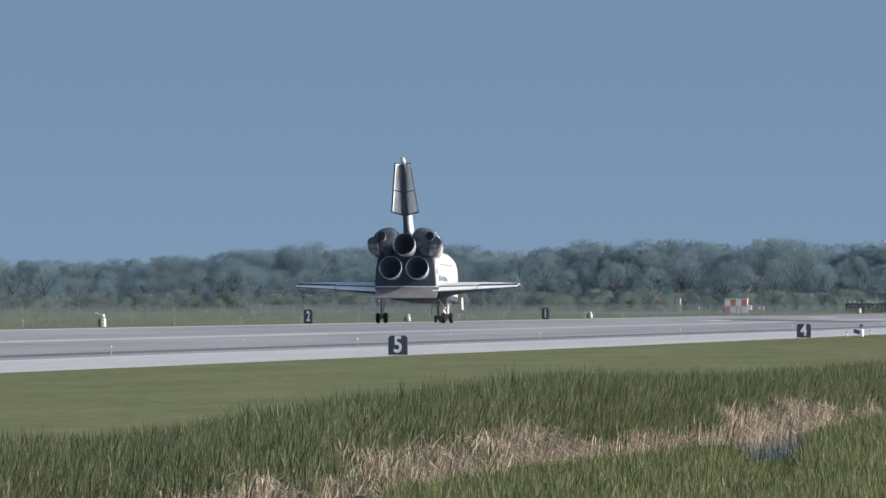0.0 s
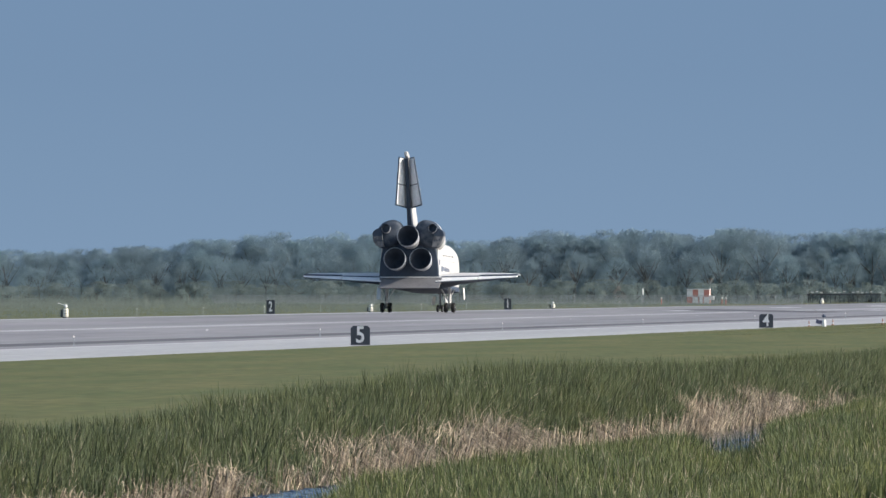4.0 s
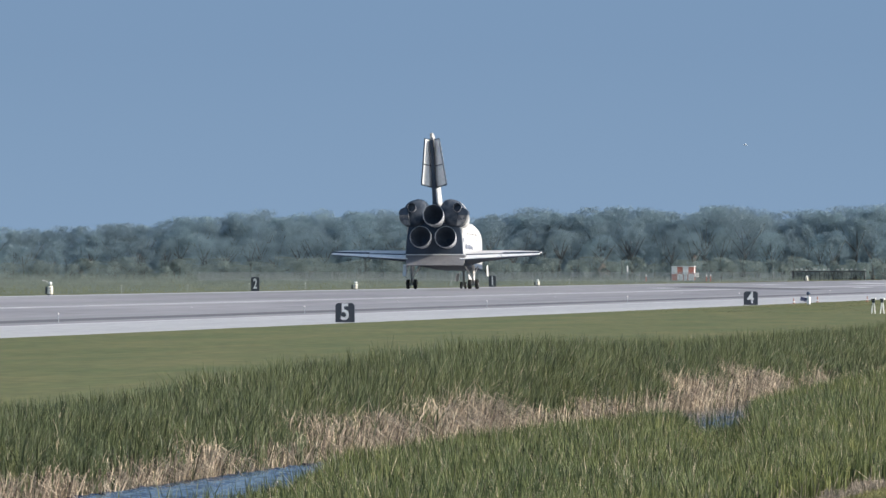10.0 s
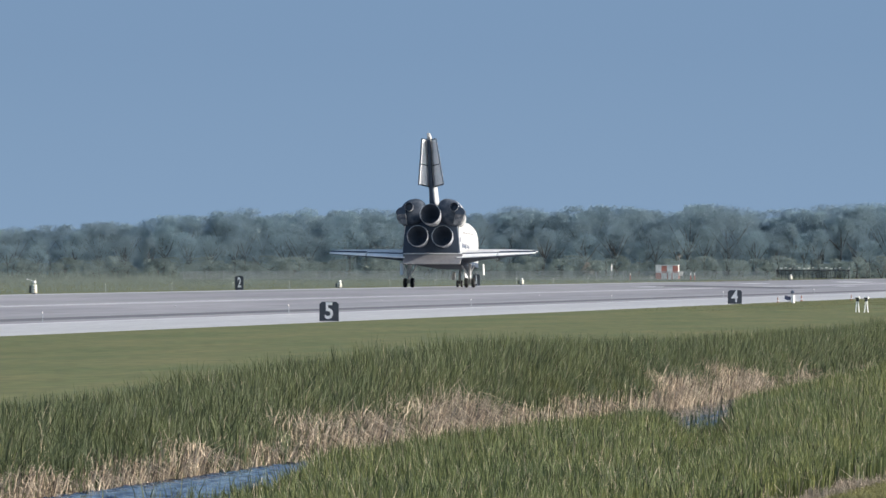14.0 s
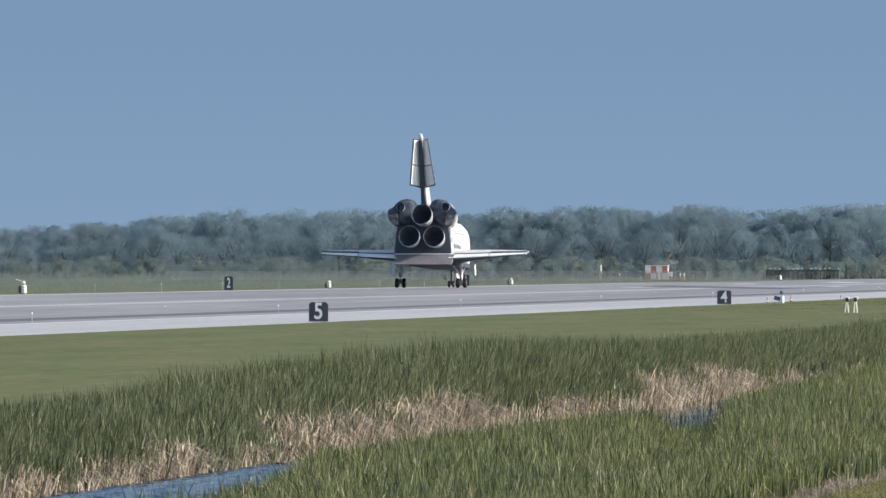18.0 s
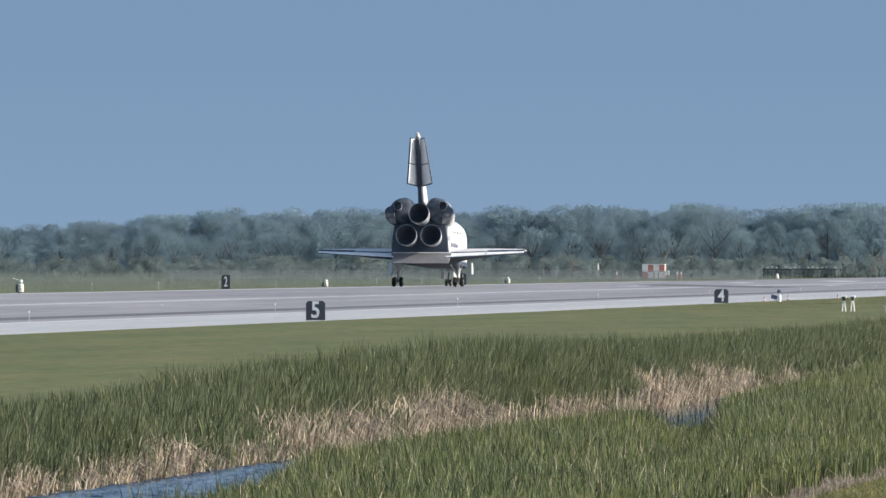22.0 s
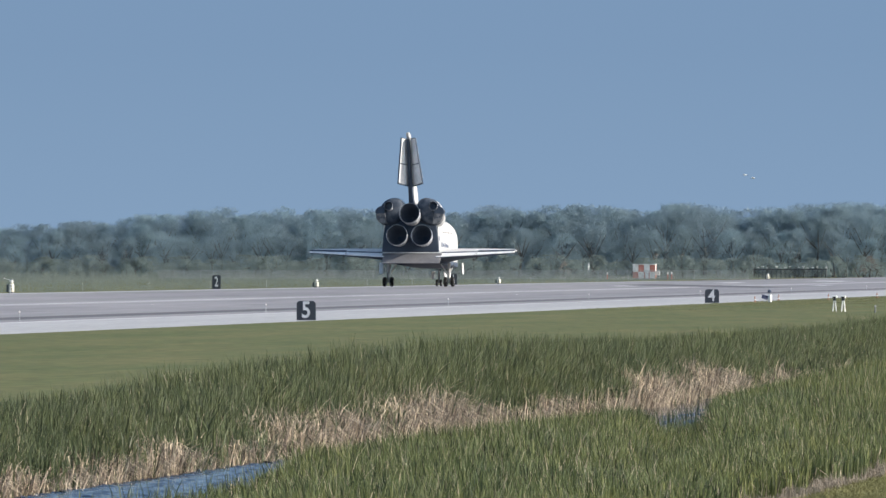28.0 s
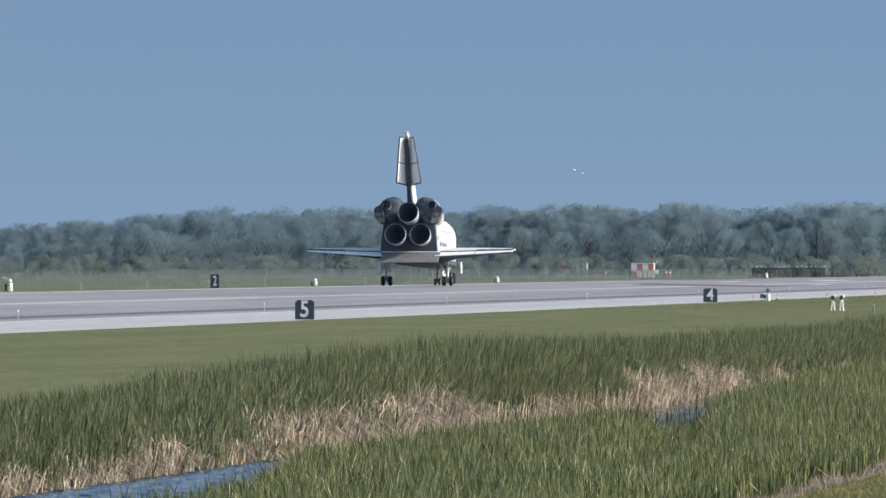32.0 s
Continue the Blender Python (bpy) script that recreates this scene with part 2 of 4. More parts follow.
def box(x0, x1, y0, y1, z0, z1, bevel=0.0, bm=None):
    bm = bm or bmesh.new()
    r = bmesh.ops.create_cube(bm, size=1)
    vs = r["verts"]
    for v in vs:
        v.co = Vector(((x0 + x1) / 2 + v.co.x * (x1 - x0), (y0 + y1) / 2 + v.co.y * (y1 - y0), (z0 + z1) / 2 + v.co.z * (z1 - z0)))
    if bevel:
        es = list({e for v in vs for e in v.link_edges})
        bmesh.ops.bevel(bm, geom=es, offset=bevel, segments=2, affect="EDGES", profile=0.5)
    return bm


def rod(a, b, r, r2=None, seg=10, bm=None):
    bm = bm or bmesh.new()
    a, b = Vector(a), Vector(b)
    d = b - a
    q = d.to_track_quat("Z", "Y").to_matrix().to_4x4()
    bmesh.ops.create_cone(bm, cap_ends=True, segments=seg, radius1=r, radius2=r if r2 is None else r2, depth=d.length, matrix=Matrix.Translation((a + b) / 2) @ q)
    return bm


def loft(rings, close_ends=True, bm=None):
    bm = bm or bmesh.new()
    loops = [[bm.verts.new(p) for p in ring] for ring in rings]
    for a, b in zip(loops, loops[1:]):
        k = len(a)
        for i in range(k):
            bm.faces.new((a[i], a[(i + 1) % k], b[(i + 1) % k], b[i]))
    if close_ends:
        bm.faces.new(loops[0][::-1])
        bm.faces.new(loops[-1])
    return bm


def turned(profile, seg=28, bm=None, closed=False):
    """A body of revolution about z from (radius, height) pairs."""
    bm = bm or bmesh.new()
    rings = [[(r * math.cos(2 * math.pi * i / seg), r * math.sin(2 * math.pi * i / seg), z) for i in range(seg)] for r, z in profile]
    loft(rings, close_ends=not closed, bm=bm)
    return bm


def prism(points, depth, bm=None):
    """An upright outline in x and z, extruded along y from 0 to depth."""
    bm = bm or bmesh.new()
    return loft([[(x, 0, z) for x, z in points], [(x, depth, z) for x, z in points]], bm=bm)


def bulk(name, verts, faces, mat, label, category, kind="stuff", parent=None):
    """One mesh from numpy arrays of corners and triangles."""
    me = bpy.data.meshes.new(name)
    me.vertices.add(len(verts))
    me.vertices.foreach_set("co", np.asarray(verts, np.float32).ravel())
    f = np.asarray(faces, np.int32)
    me.loops.add(f.size)
    me.loops.foreach_set("vertex_index", f.ravel())
    me.polygons.add(len(f))
    me.polygons.foreach_set("loop_start", np.arange(0, f.size, 3, dtype=np.int32))
    me.update(calc_edges=True)
    me.materials.append(mat)
    ob = new(name, me)
    if parent:
        ob.parent = parent
        return ob
    return tagged(ob, label, category, kind=kind)


# ---- ground and runway ----
PROFILE_U = [-3000, -60, -6, 8, 15.3, 16.1, 18.0, 26.5, 28.5, 32.0, 33.6, 35.5, 38.5, 42, 60, 84, 87, 90, 204, 209, 222, 400, 3000]
PROFILE_Z = [-0.3, -0.4, -0.4, -0.4, -0.42, -0.62, -0.98, -1.06, -1.55, -1.55, -1.05, -0.95, -0.78, -0.55, -0.22, -0.006, -0.006, -0.08, -0.40, -0.26, -0.28, -0.25, -0.25]


def ground_z(u):
    return float(np.interp(u, PROFILE_U, PROFILE_Z))


def build_ground():
    us = sorted(set(list(PROFILE_U) + [float(v) for v in np.arange(8, 90, 2.0)] + [float(v) for v in np.arange(-1500, -60, 240)] + [float(v) for v in np.arange(240, 1500, 90)]))
    ys = [-4900, -2500, -1000, -300] + [float(v) for v in np.arange(0, 700, 12.5)] + [float(v) for v in np.arange(700, 1400, 50)] + [1600, 1900, 2243, 2600, 3000, 3600, 4300, 4950]
    bm = bmesh.new()
    rows_ = []
    for y in ys:
        rows_.append([bm.verts.new((-u, y, ground_z(u) + (0.06 * noise.noise((u * 0.09, y * 0.03, 2.0)) if 38 < u < 82 and y < 1400 else 0.0))) for u in us])
    for a, b in zip(rows_, rows_[1:]):
        for i in range(len(us) - 1):
            bm.faces.new((a[i + 1], a[i], b[i], b[i + 1]))
    tagged(finish("ground", bm, LAWN, smooth=True), "mown green grass field sloping down to a wet ditch", "ground", kind="structure")


def strip(name, u0, u1, z0, z1, y0, y1, mat, label, category, thick=0.25, wob=0.0):
    """A long slab along the runway; its near edge may wander."""
    bm = bmesh.new()
    ys = np.arange(y0, y1 + 1, 8.0) if wob else [y0, y1]
    top, low = [], []
    for y in ys:
        e = u0 + wob * (noise.noise((y * 0.06, 3.1, 0)) + 0.6 * noise.noise((y * 0.31, 7.1, 0))) if wob else u0
        top.append((bm.verts.new((-e, y, z0)), bm.verts.new((-u1, y, z1))))
        low.append((bm.verts.new((-e, y, z0 - thick)), bm.verts.new((-u1, y, z1 - thick))))
    for i in range(len(top) - 1):
        bm.faces.new((top[i][0], top[i + 1][0], top[i + 1][1], top[i][1]))
        bm.faces.new((low[i][0], low[i][1], low[i + 1][1], low[i + 1][0]))
        bm.faces.new((top[i][0], low[i][0], low[i + 1][0], top[i + 1][0]))
        bm.faces.new((top[i][1], top[i + 1][1], low[i + 1][1], low[i][1]))
    return tagged(finish(name, bm, mat), label, category, kind="structure")


CROWN, MID = 0.85, 146.8
RUN0, RUN1, END = 101.5, 192.0, 2243.0


def runway_z(u):
    return float(np.interp(u, [86, RUN0, MID, RUN1, 208], [0.0, 0.03, CROWN, 0.0, -0.2]))


def build_runway():
    strip("pavement", 86.2, RUN0, 0.0, 0.03, -1500, END, SHOULDER, "pale concrete runway shoulder beside the grass", "pavement", wob=0.2)
    strip("road", RUN0, 104.4, 0.03, runway_z(104.4), -1500, END, CONCRETE, "grey concrete margin of the runway", "road")
    strip("road", 104.4, 107.5, runway_z(104.4), runway_z(107.5), -1500, END, ASPHALT, "dark asphalt strip along the runway edge", "road")
    # Dark patch paints the mirage's reflection of the trees onto the slab.
    bm = bmesh.new()
    bm.faces.new([bm.verts.new((-u, y, runway_z(u) + 0.008)) for u, y in ((138.0, 1468), (118.0, 1468), (118.0, 1525), (138.0, 1535))])
    tagged(finish("trim", bm, ASPHALT), "dark patch drawing a mirage line across the runway", "pavement patch", kind="structure")
    strip("road", 107.5, MID, runway_z(107.5), CROWN, -1500, END, CONCRETE, "wide grey concrete runway with a raised crown", "runway")
    strip("road", MID, RUN1, CROWN, 0.0, -1500, END, CONCRETE, "far half of the wide grey concrete runway", "runway")
    strip("pavement", RUN1, 208, 0.0, -0.2, -1500, END, SHOULDER, "pale concrete shoulder on the runway's far side", "pavement")
    strip("road", 100, 194, 0.0, 0.0, END, 2550, ASPHALT, "dark asphalt overrun past the runway's end", "road")
    # painted stripes and paler lanes, 4 mm proud of the slab
    for u, w, y0, y1 in ((126.0, 0.5, -1500, END - 40), (100.6, 0.9, -1500, END - 10)):
        strip("trim", u, u + w, runway_z(u) + 0.006, runway_z(u + w) + 0.006, y0, y1, PAINT, "worn white paint stripe along the runway", "paint stripe", thick=0.004)
    strip("trim", 124.2, 127.9, runway_z(124.2) + 0.003, runway_z(127.9) + 0.003, -1500, END - 60, PALE_LANE, "paler worn lane along the runway", "pavement lane", thick=0.002)
    for u, w, y0, y1 in ((133.5, 2.2, 1440, 1466), (136.0, 2.4, 1630, 1665), (132.0, 4.8, 1790, 1830), (120.0, 2.0, 1600, 1625)):
        strip("trim", u, u + w, runway_z(u) + 0.009, runway_z(u + w) + 0.009, y0, y1, PAINT, "white bar on the runway", "paint stripe", thick=0.003)
    for u, w, y0, y1 in ((110.5, 5.0, 900, 1250), (112.0, 9.0, 1330, 2170), (120.5, 3.0, 1500, 2000), (134.0, 4.5, 1420, 2180), (141.0, 2.2, 1700, 2170)):
        strip("trim", u, u + w, runway_z(u) + 0.004, runway_z(u + w) + 0.004, y0, y1, RUBBER_MARK, "dark rubber deposit streak on the runway", "rubber streak", thick=0.003)
    for k in range(12):
        u = 112 + k * 6.0
        strip("trim", u, u + 3.2, runway_z(u) + 0.006, runway_z(u + 3.2) + 0.006, END - 62, END - 16, PAINT, "worn white threshold bar at the runway's end", "paint stripe", thick=0.004)


def build_water():
    """Rippled water: short wavelets from several directions on a fine grid, long quads where it lies hidden."""
    us = np.arange(26.2, 34.6, 0.11)
    ys = np.concatenate([np.arange(100, 168, 4.0), np.arange(168, 330, 0.11), np.arange(330, 720, 4.0)])
    u, y = np.meshgrid(us, ys)
    z = np.full(u.shape, -1.0)
    rng = np.random.default_rng(5)
    for i in range(9):
        a, k = rng.uniform(0, 2 * math.pi), rng.uniform(7.0, 17.0)
        z += 0.021 / 3 * np.sin(k * (u * math.cos(a) + y * math.sin(a)) + rng.uniform(0, 6.28)) * 12.0 / k
    far = 33.5 + 0.6 * np.sin(ys * 0.35) * 0.6 + 0.25 * np.sin(ys * 1.3)
    u = np.minimum(u, far[:, None])
    n, m = u.shape
    i = np.arange(n * m).reshape(n, m)
    q = np.stack([i[:-1, :-1], i[1:, :-1], i[1:, 1:], i[:-1, 1:]], -1).reshape(-1, 4)
    ob = bulk("water", np.stack([-u, y, z], -1).reshape(-1, 3), np.concatenate([q[:, [0, 1, 2]], q[:, [0, 2, 3]]]), WATER, "rippled blue water in a drainage ditch between reeds", "water", kind="structure")
    ob.data.shade_smooth()


def build_sky_ring():
    seg, r = 96, 4900.0
    bm = bmesh.new()
    rings = []
    for z in (-30, 0, 60, 120, 240, 420, 640):
        rings.append([bm.verts.new((r * math.cos(2 * math.pi * i / seg), r * math.sin(2 * math.pi * i / seg), z)) for i in range(seg)])
    for a, b in zip(rings, rings[1:]):
        for i in range(seg):
            bm.faces.new((a[i], a[(i + 1) % seg], b[(i + 1) % seg], b[i]))
    tagged(finish("backdrop", bm, HAZE, smooth=True), "clear pale blue morning sky low over the horizon", "sky", kind="structure")


# ---- reeds ----


def blades(n, rng, u0, u1, y0, y1, h0, h1, width, lean, keep, tall, wind=0.02, flop=0.0, nod=0.07):
    """Leaf blades: a quad and a pointed tip each, bowed to a side, some with the tip bent over. Returns corners and triangles."""
    u = rng.uniform(u0, u1, n)
    y = rng.uniform(y0, y1, n)
    ok = keep(u, y, rng)
    u, y = u[ok], y[ok]
    n = len(u)
    h = (h0 + (h1 - h0) * rng.random(n) ** 0.4) * tall(u, y) * np.where(rng.random(n) < 0.02, 1.06, 1.0)
    az = rng.uniform(0, 2 * math.pi, n)
    tilt = np.minimum(np.abs(rng.normal(0, lean, n)), 0.4) + 0.02
    lx, ly = np.cos(az) * tilt + wind, np.sin(az) * tilt
    w = width * rng.uniform(0.6, 1.35, n)
    face = rng.uniform(-1.1, 1.1, n)
    turn = face + rng.normal(0, 1.1, n)
    wide_at = {0: (np.cos(face) * w / 2, np.sin(face) * w / 2), 2: (np.cos(turn) * w / 2, np.sin(turn) * w / 2)}
    zb = np.interp(u, PROFILE_U, PROFILE_Z)
    curl = rng.uniform(1.2, 2.4, n)
    nod_x, nod_y = rng.normal(0, nod, n) * h, rng.normal(0, nod, n) * h
    drop = np.where(rng.random(n) < 0.16, rng.uniform(0.1, 0.35, n), 0.0)
    if flop:
        fl = rng.random(n) < flop
        lx = np.where(fl, np.sign(lx) * rng.uniform(0.04, 0.45, n), lx)
        drop = np.where(fl, rng.uniform(0.25, 0.75, n), drop)
        curl = np.where(fl, 1.0, curl)
        fold = np.where(fl, np.sign(lx) * h * rng.uniform(0.12, 0.42, n), 0.0)
    else:
        fold = 0.0
    v = np.empty((n, 5, 3))
    for a, f, wide in ((0, 0.0, 0.9), (2, 0.74, 1.0)):
        wx, wy = wide_at[a]
        ox, oy = lx * h * f * (1 + f * (curl - 1) * 0.5), ly * h * f * (1 + f * (curl - 1) * 0.5)
        z = zb + h * f * (1 - 0.25 * np.clip(np.abs(lx), 0, 1) * f)
        v[:, a] = np.stack([-u - wx * wide + ox, y - wy * wide + oy, z], 1)
        v[:, a + 1] = np.stack([-u + wx * wide + ox, y + wy * wide + oy, z], 1)
    v[:, 4] = np.stack([-u + lx * h * curl * (1 + drop) + fold + nod_x, y + ly * h * curl + nod_y, zb + h * (1.0 - drop - 0.3 * np.clip(np.abs(lx), 0, 1))], 1)
    o = (np.arange(n) * 5)[:, None]
    t = np.concatenate([o + np.array(q) for q in ((0, 1, 3), (0, 3, 2), (2, 3, 4))], 0)
    return v.reshape(-1, 3), t


def swell(u, y):
    """Stands of reeds grow in swells of several metres."""
    return 1.0 + 0.05 * np.sin(y * 0.31 + u * 0.35) + 0.05 * np.sin(y * 0.77 - u * 0.8) + 0.07 * np.sin(y * 1.7 + u * 2.7) + 0.05 * np.sin(y * 3.9 - u * 5.1)


def seen_wedge(u, y):
    a = u / y
    return (a > 0.060) & (a < 0.166)


def thinned(u, y, r):
    return seen_wedge(u, y) | (r.random(len(u)) < 0.05)


def far_height(u, y):
    return swell(u, y) * np.interp(y, [190, 235, 248, 262, 289, 326, 355, 398, 435, 470, 506, 530, 640], [1.5, 1.5, 1.48, 1.3, 1.72, 1.98, 2.12, 1.78, 1.7, 1.7, 1.62, 1.78, 1.9]) * np.interp(u, [33.5, 34.3, 35.6], [0.45, 0.72, 1.06])


def near_height(u, y):
    slant = y * 26.0 / u
    back = np.interp(slant, [120, 178, 190, 205, 215, 243, 283, 291, 303, 308, 315, 369, 450], [1.0, 0.92, 0.88, 0.92, 1.22, 1.25, 1.14, 0.68, 0.66, 1.1, 1.2, 1.58, 1.6])
    front = np.interp(y, [100, 300, 470], [1.05, 1.1, 1.3])
    k = np.clip((u - 18) / 5, 0, 1)
    return swell(u, y) * (back * k + front * (1 - k)) * np.interp(u, [15.5, 17.2], [0.6, 1.0])


def near_keep(u, y, r):
    slant = y * 26.0 / u
    edge = np.interp(slant, [120, 176, 182, 206, 214, 283, 291, 304, 308, 470], [27.2, 27.0, 25.6, 25.6, 27.3, 27.3, 25.7, 25.7, 27.3, 27.5])
    front = 15.75 + 0.2 * np.sin(y * 0.4) + 0.15 * np.sin(y * 1.3)
    return thinned(u, y, r) & (u < edge + 0.3 * np.sin(y * 0.8)) & (u > front)


def straw_patch(y):
    return np.sin(y * 0.21) + np.sin(y * 0.083 + 2.0) + 0.8 * np.sin(y * 0.53 + 1.0)


def build_reeds():
    rng = np.random.default_rng(7)
    far = blades(290000, rng, 33.7, 38.8, 190, 640, 0.55, 1.0, 0.025, 0.10, thinned, far_height, wind=0.0, nod=0.035)
    bulk("reeds", *far, REED, "dense tall green reeds along the ditch's far bank", "reeds")
    near = blades(440000, rng, 14.3, 27.8, 90, 470, 0.66, 1.04, 0.021, 0.10, near_keep, near_height, wind=0.0, nod=0.03)
    bulk("reeds", *near, REED_B, "dense green reeds filling the ditch's near side", "reeds")

    def fringe(u, y, r):
        return seen_wedge(u, y) & (r.random(len(u)) < np.clip(0.62 + 0.2 * straw_patch(y) + 0.22 * np.sin(y * 1.15 + u) - 0.26 * (u - 33.5), 0.06, 1.0) * np.interp(y, [414, 432, 450], [1.0, 0.3, 0.15]))

    def fringe_height(u, y):
        return np.clip(1 + 0.16 * straw_patch(y) + 0.15 * np.sin(y * 2.1) + 0.12 * np.sin(y * 4.3), 0.4, 2.0) * np.interp(y, [190, 238, 262, 300, 340, 362, 378, 395, 412, 430], [0.5, 0.62, 0.9, 0.95, 0.85, 0.72, 0.98, 1.05, 0.95, 0.7])
    dry = blades(128000, rng, 33.1, 35.8, 190, 560, 0.18, 1.22, 0.019, 0.28, fringe, fringe_height, wind=0.0, flop=0.62)
    bulk("dry_reeds", *dry, STRAW, "dry straw-coloured reeds leaning at the water's edge", "reeds")
    mixed = blades(9000, rng, 33.2, 34.2, 190, 560, 0.3, 1.0, 0.028, 0.16, lambda u, y, r: seen_wedge(u, y), lambda u, y: 1.0 + 0.3 * np.sin(y * 0.9) + 0.2 * np.sin(y * 0.37))
    bulk("reeds", *mixed, REED, "young green reeds standing among dry straw", "reeds")
    few = blades(46000, rng, 14.6, 27.0, 120, 440, 0.45, 1.06, 0.012, 0.16, near_keep, near_height, flop=0.2)
    bulk("dry_reeds", *few, STRAW, "scattered dry yellow stalks among green reeds", "reeds")
    stalks = blades(16000, rng, 33.9, 38.5, 190, 600, 0.5, 0.97, 0.011, 0.16, thinned, far_height, flop=0.01)
    bulk("dry_reeds", *stalks, STRAW, "scattered dry stalks among tall reeds", "reeds")
    wading = blades(5000, rng, 26.6, 30.2, 150, 330, 0.5, 1.0, 0.017, 0.12, lambda u, y, r: seen_wedge(u, y) & (r.random(len(u)) < np.clip(1.0 - (u - 26.6) / 3.2 + 0.4 * np.sin(y * 0.9), 0.0, 1.0)), lambda u, y: 1.1 + 0.2 * np.sin(y * 1.3), nod=0.04)
    bulk("reeds", *wading, REED, "sparse green reeds standing in the ditch water", "reeds")
    bank = blades(14000, rng, 15.2, 15.95, 120, 300, 0.08, 0.34, 0.012, 0.35, lambda u, y, r: seen_wedge(u, y), lambda u, y: np.interp(u, [15.2, 15.5, 15.95], [0.3, 0.8, 1.0]) * (1 + 0.3 * np.sin(y * 0.7)), flop=0.25)
    turf = blades(30000, rng, 13.0, 15.35, 150, 260, 0.03, 0.09, 0.012, 0.4, lambda u, y, r: seen_wedge(u, y), lambda u, y: np.ones(len(u)), flop=0.2)
    bulk("bank_grass", *turf, TURF, "short yellow-green grass on top of the near bank", "grass")
    bulk("bank_grass", *bank, STRAW_DULL, "dull pinkish dry grass along the ditch's near bank", "grass")
    verge = blades(90000, rng, 66.0, 86.5, 860, 1500, 0.01, 0.045, 0.05, 0.4, lambda u, y, r: r.random(len(u)) < np.interp(u, [66, 74, 82, 86.2], [0.05, 0.8, 0.9, 0.5]) * np.interp(y, [860, 960], [0.0, 1.0]) * (0.6 + 0.4 * np.sin(u * 1.5 + 0.004 * y)), lambda u, y: np.interp(u, [70, 86], [0.8, 1.1]))
    bulk("verge_grass", *verge, VERGE, "short yellowing grass along the shoulder's edge", "grass")


# ---- trees ----


def crown(rng, height, radius, lobes, leaves, size, low=0.25, flat=1.25):
    """Small leaf sprays through the skins of many clumps, with gaps between."""
    cs, rs = [], []
    for i in range(lobes):
        a = rng.uniform(0, 2 * math.pi)
        zz = low + (0.86 - low) * (i + rng.uniform(0, 1)) / lobes
        reach = radius * 0.74 * math.sqrt(max(0.0, 1.0 - (max(0.0, zz - 0.42) / 0.5) ** 2)) * rng.uniform(0.72, 1.06)
        cs.append((math.cos(a) * reach, math.sin(a) * reach, height * zz))
        rs.append(radius * rng.uniform(0.2, 0.38))
    cs.append((0, 0, height * 0.84))
    rs.append(radius * 0.40)
    cs, rs = np.array(cs), np.array(rs)
    weight = rs ** 2 * (0.6 + 1.1 * (cs[:, 2] / height) ** 2)
    idx = rng.choice(len(cs), leaves, p=weight / np.sum(weight))
    d = rng.normal(size=(leaves, 3))
    d /= np.linalg.norm(d, axis=1)[:, None]
    d[:, 2] = np.where(d[:, 2] < -0.5, -d[:, 2], d[:, 2])
    ph = rng.uniform(0, 6.28, (len(cs), 3))[idx]
    ragged = 1.0 + 0.2 * np.sin(5 * d[:, 0] + ph[:, 0]) * np.sin(5 * d[:, 1] + ph[:, 1]) + 0.12 * np.sin(8 * d[:, 2] + 6 * d[:, 0] + ph[:, 2])
    d = d * ragged[:, None]
    p = cs[idx] + d * rs[idx][:, None] * np.array([1, 1, flat]) * rng.uniform(0.62, 1.02, leaves)[:, None]
    over = np.maximum(p[:, 2] - 0.86 * height, 0.0)
    p[:, 2] = np.maximum(np.where(over > 0, 0.86 * height + 0.17 * height * np.tanh(over / (0.17 * height)), p[:, 2]), 0.15)
    nrm = d * 0.15 + rng.normal(0, 0.7, (leaves, 3))
    nrm /= np.linalg.norm(nrm, axis=1)[:, None]
    t = np.cross(nrm, rng.normal(size=(leaves, 3)))
    t /= np.linalg.norm(t, axis=1)[:, None]
    b = np.cross(nrm, t)
    s = size * rng.uniform(0.6, 1.3, leaves)[:, None]
    v = np.stack([p + t * s, p + b * s * 0.9 - t * s * 0.5, p - t * s * 0.7 - b * s * 0.8], 1)
    return v.reshape(-1, 3), np.arange(leaves * 3).reshape(-1, 3)


def make_tree(rng, height, radius, lobes, leaves, size, mat, label, low=0.25, name="tree"):
    t = thing(name, label, "tree" if name == "tree" else "shrub")
    bm = bmesh.new()
    lean = rng.uniform(-0.4, 0.4, 2)
    fork = height * 0.42
    rod((0, 0, 0), (lean[0], lean[1], fork), height * 0.022, height * 0.015, 8, bm)
    for i in range(5):
        a = i * 1.256 + rng.uniform(-0.3, 0.3)
        rod((lean[0], lean[1], fork * rng.uniform(0.6, 0.98)), (math.cos(a) * radius * 0.6, math.sin(a) * radius * 0.6, height * rng.uniform(0.55, 0.8)), height * 0.010, height * 0.003, 6, bm)
    part("trunk", bm, BARK, t)
    v, f = crown(rng, height, radius, lobes, leaves, size, low)
    bulk("crown", v, f, mat, "", "", parent=t)
    return t


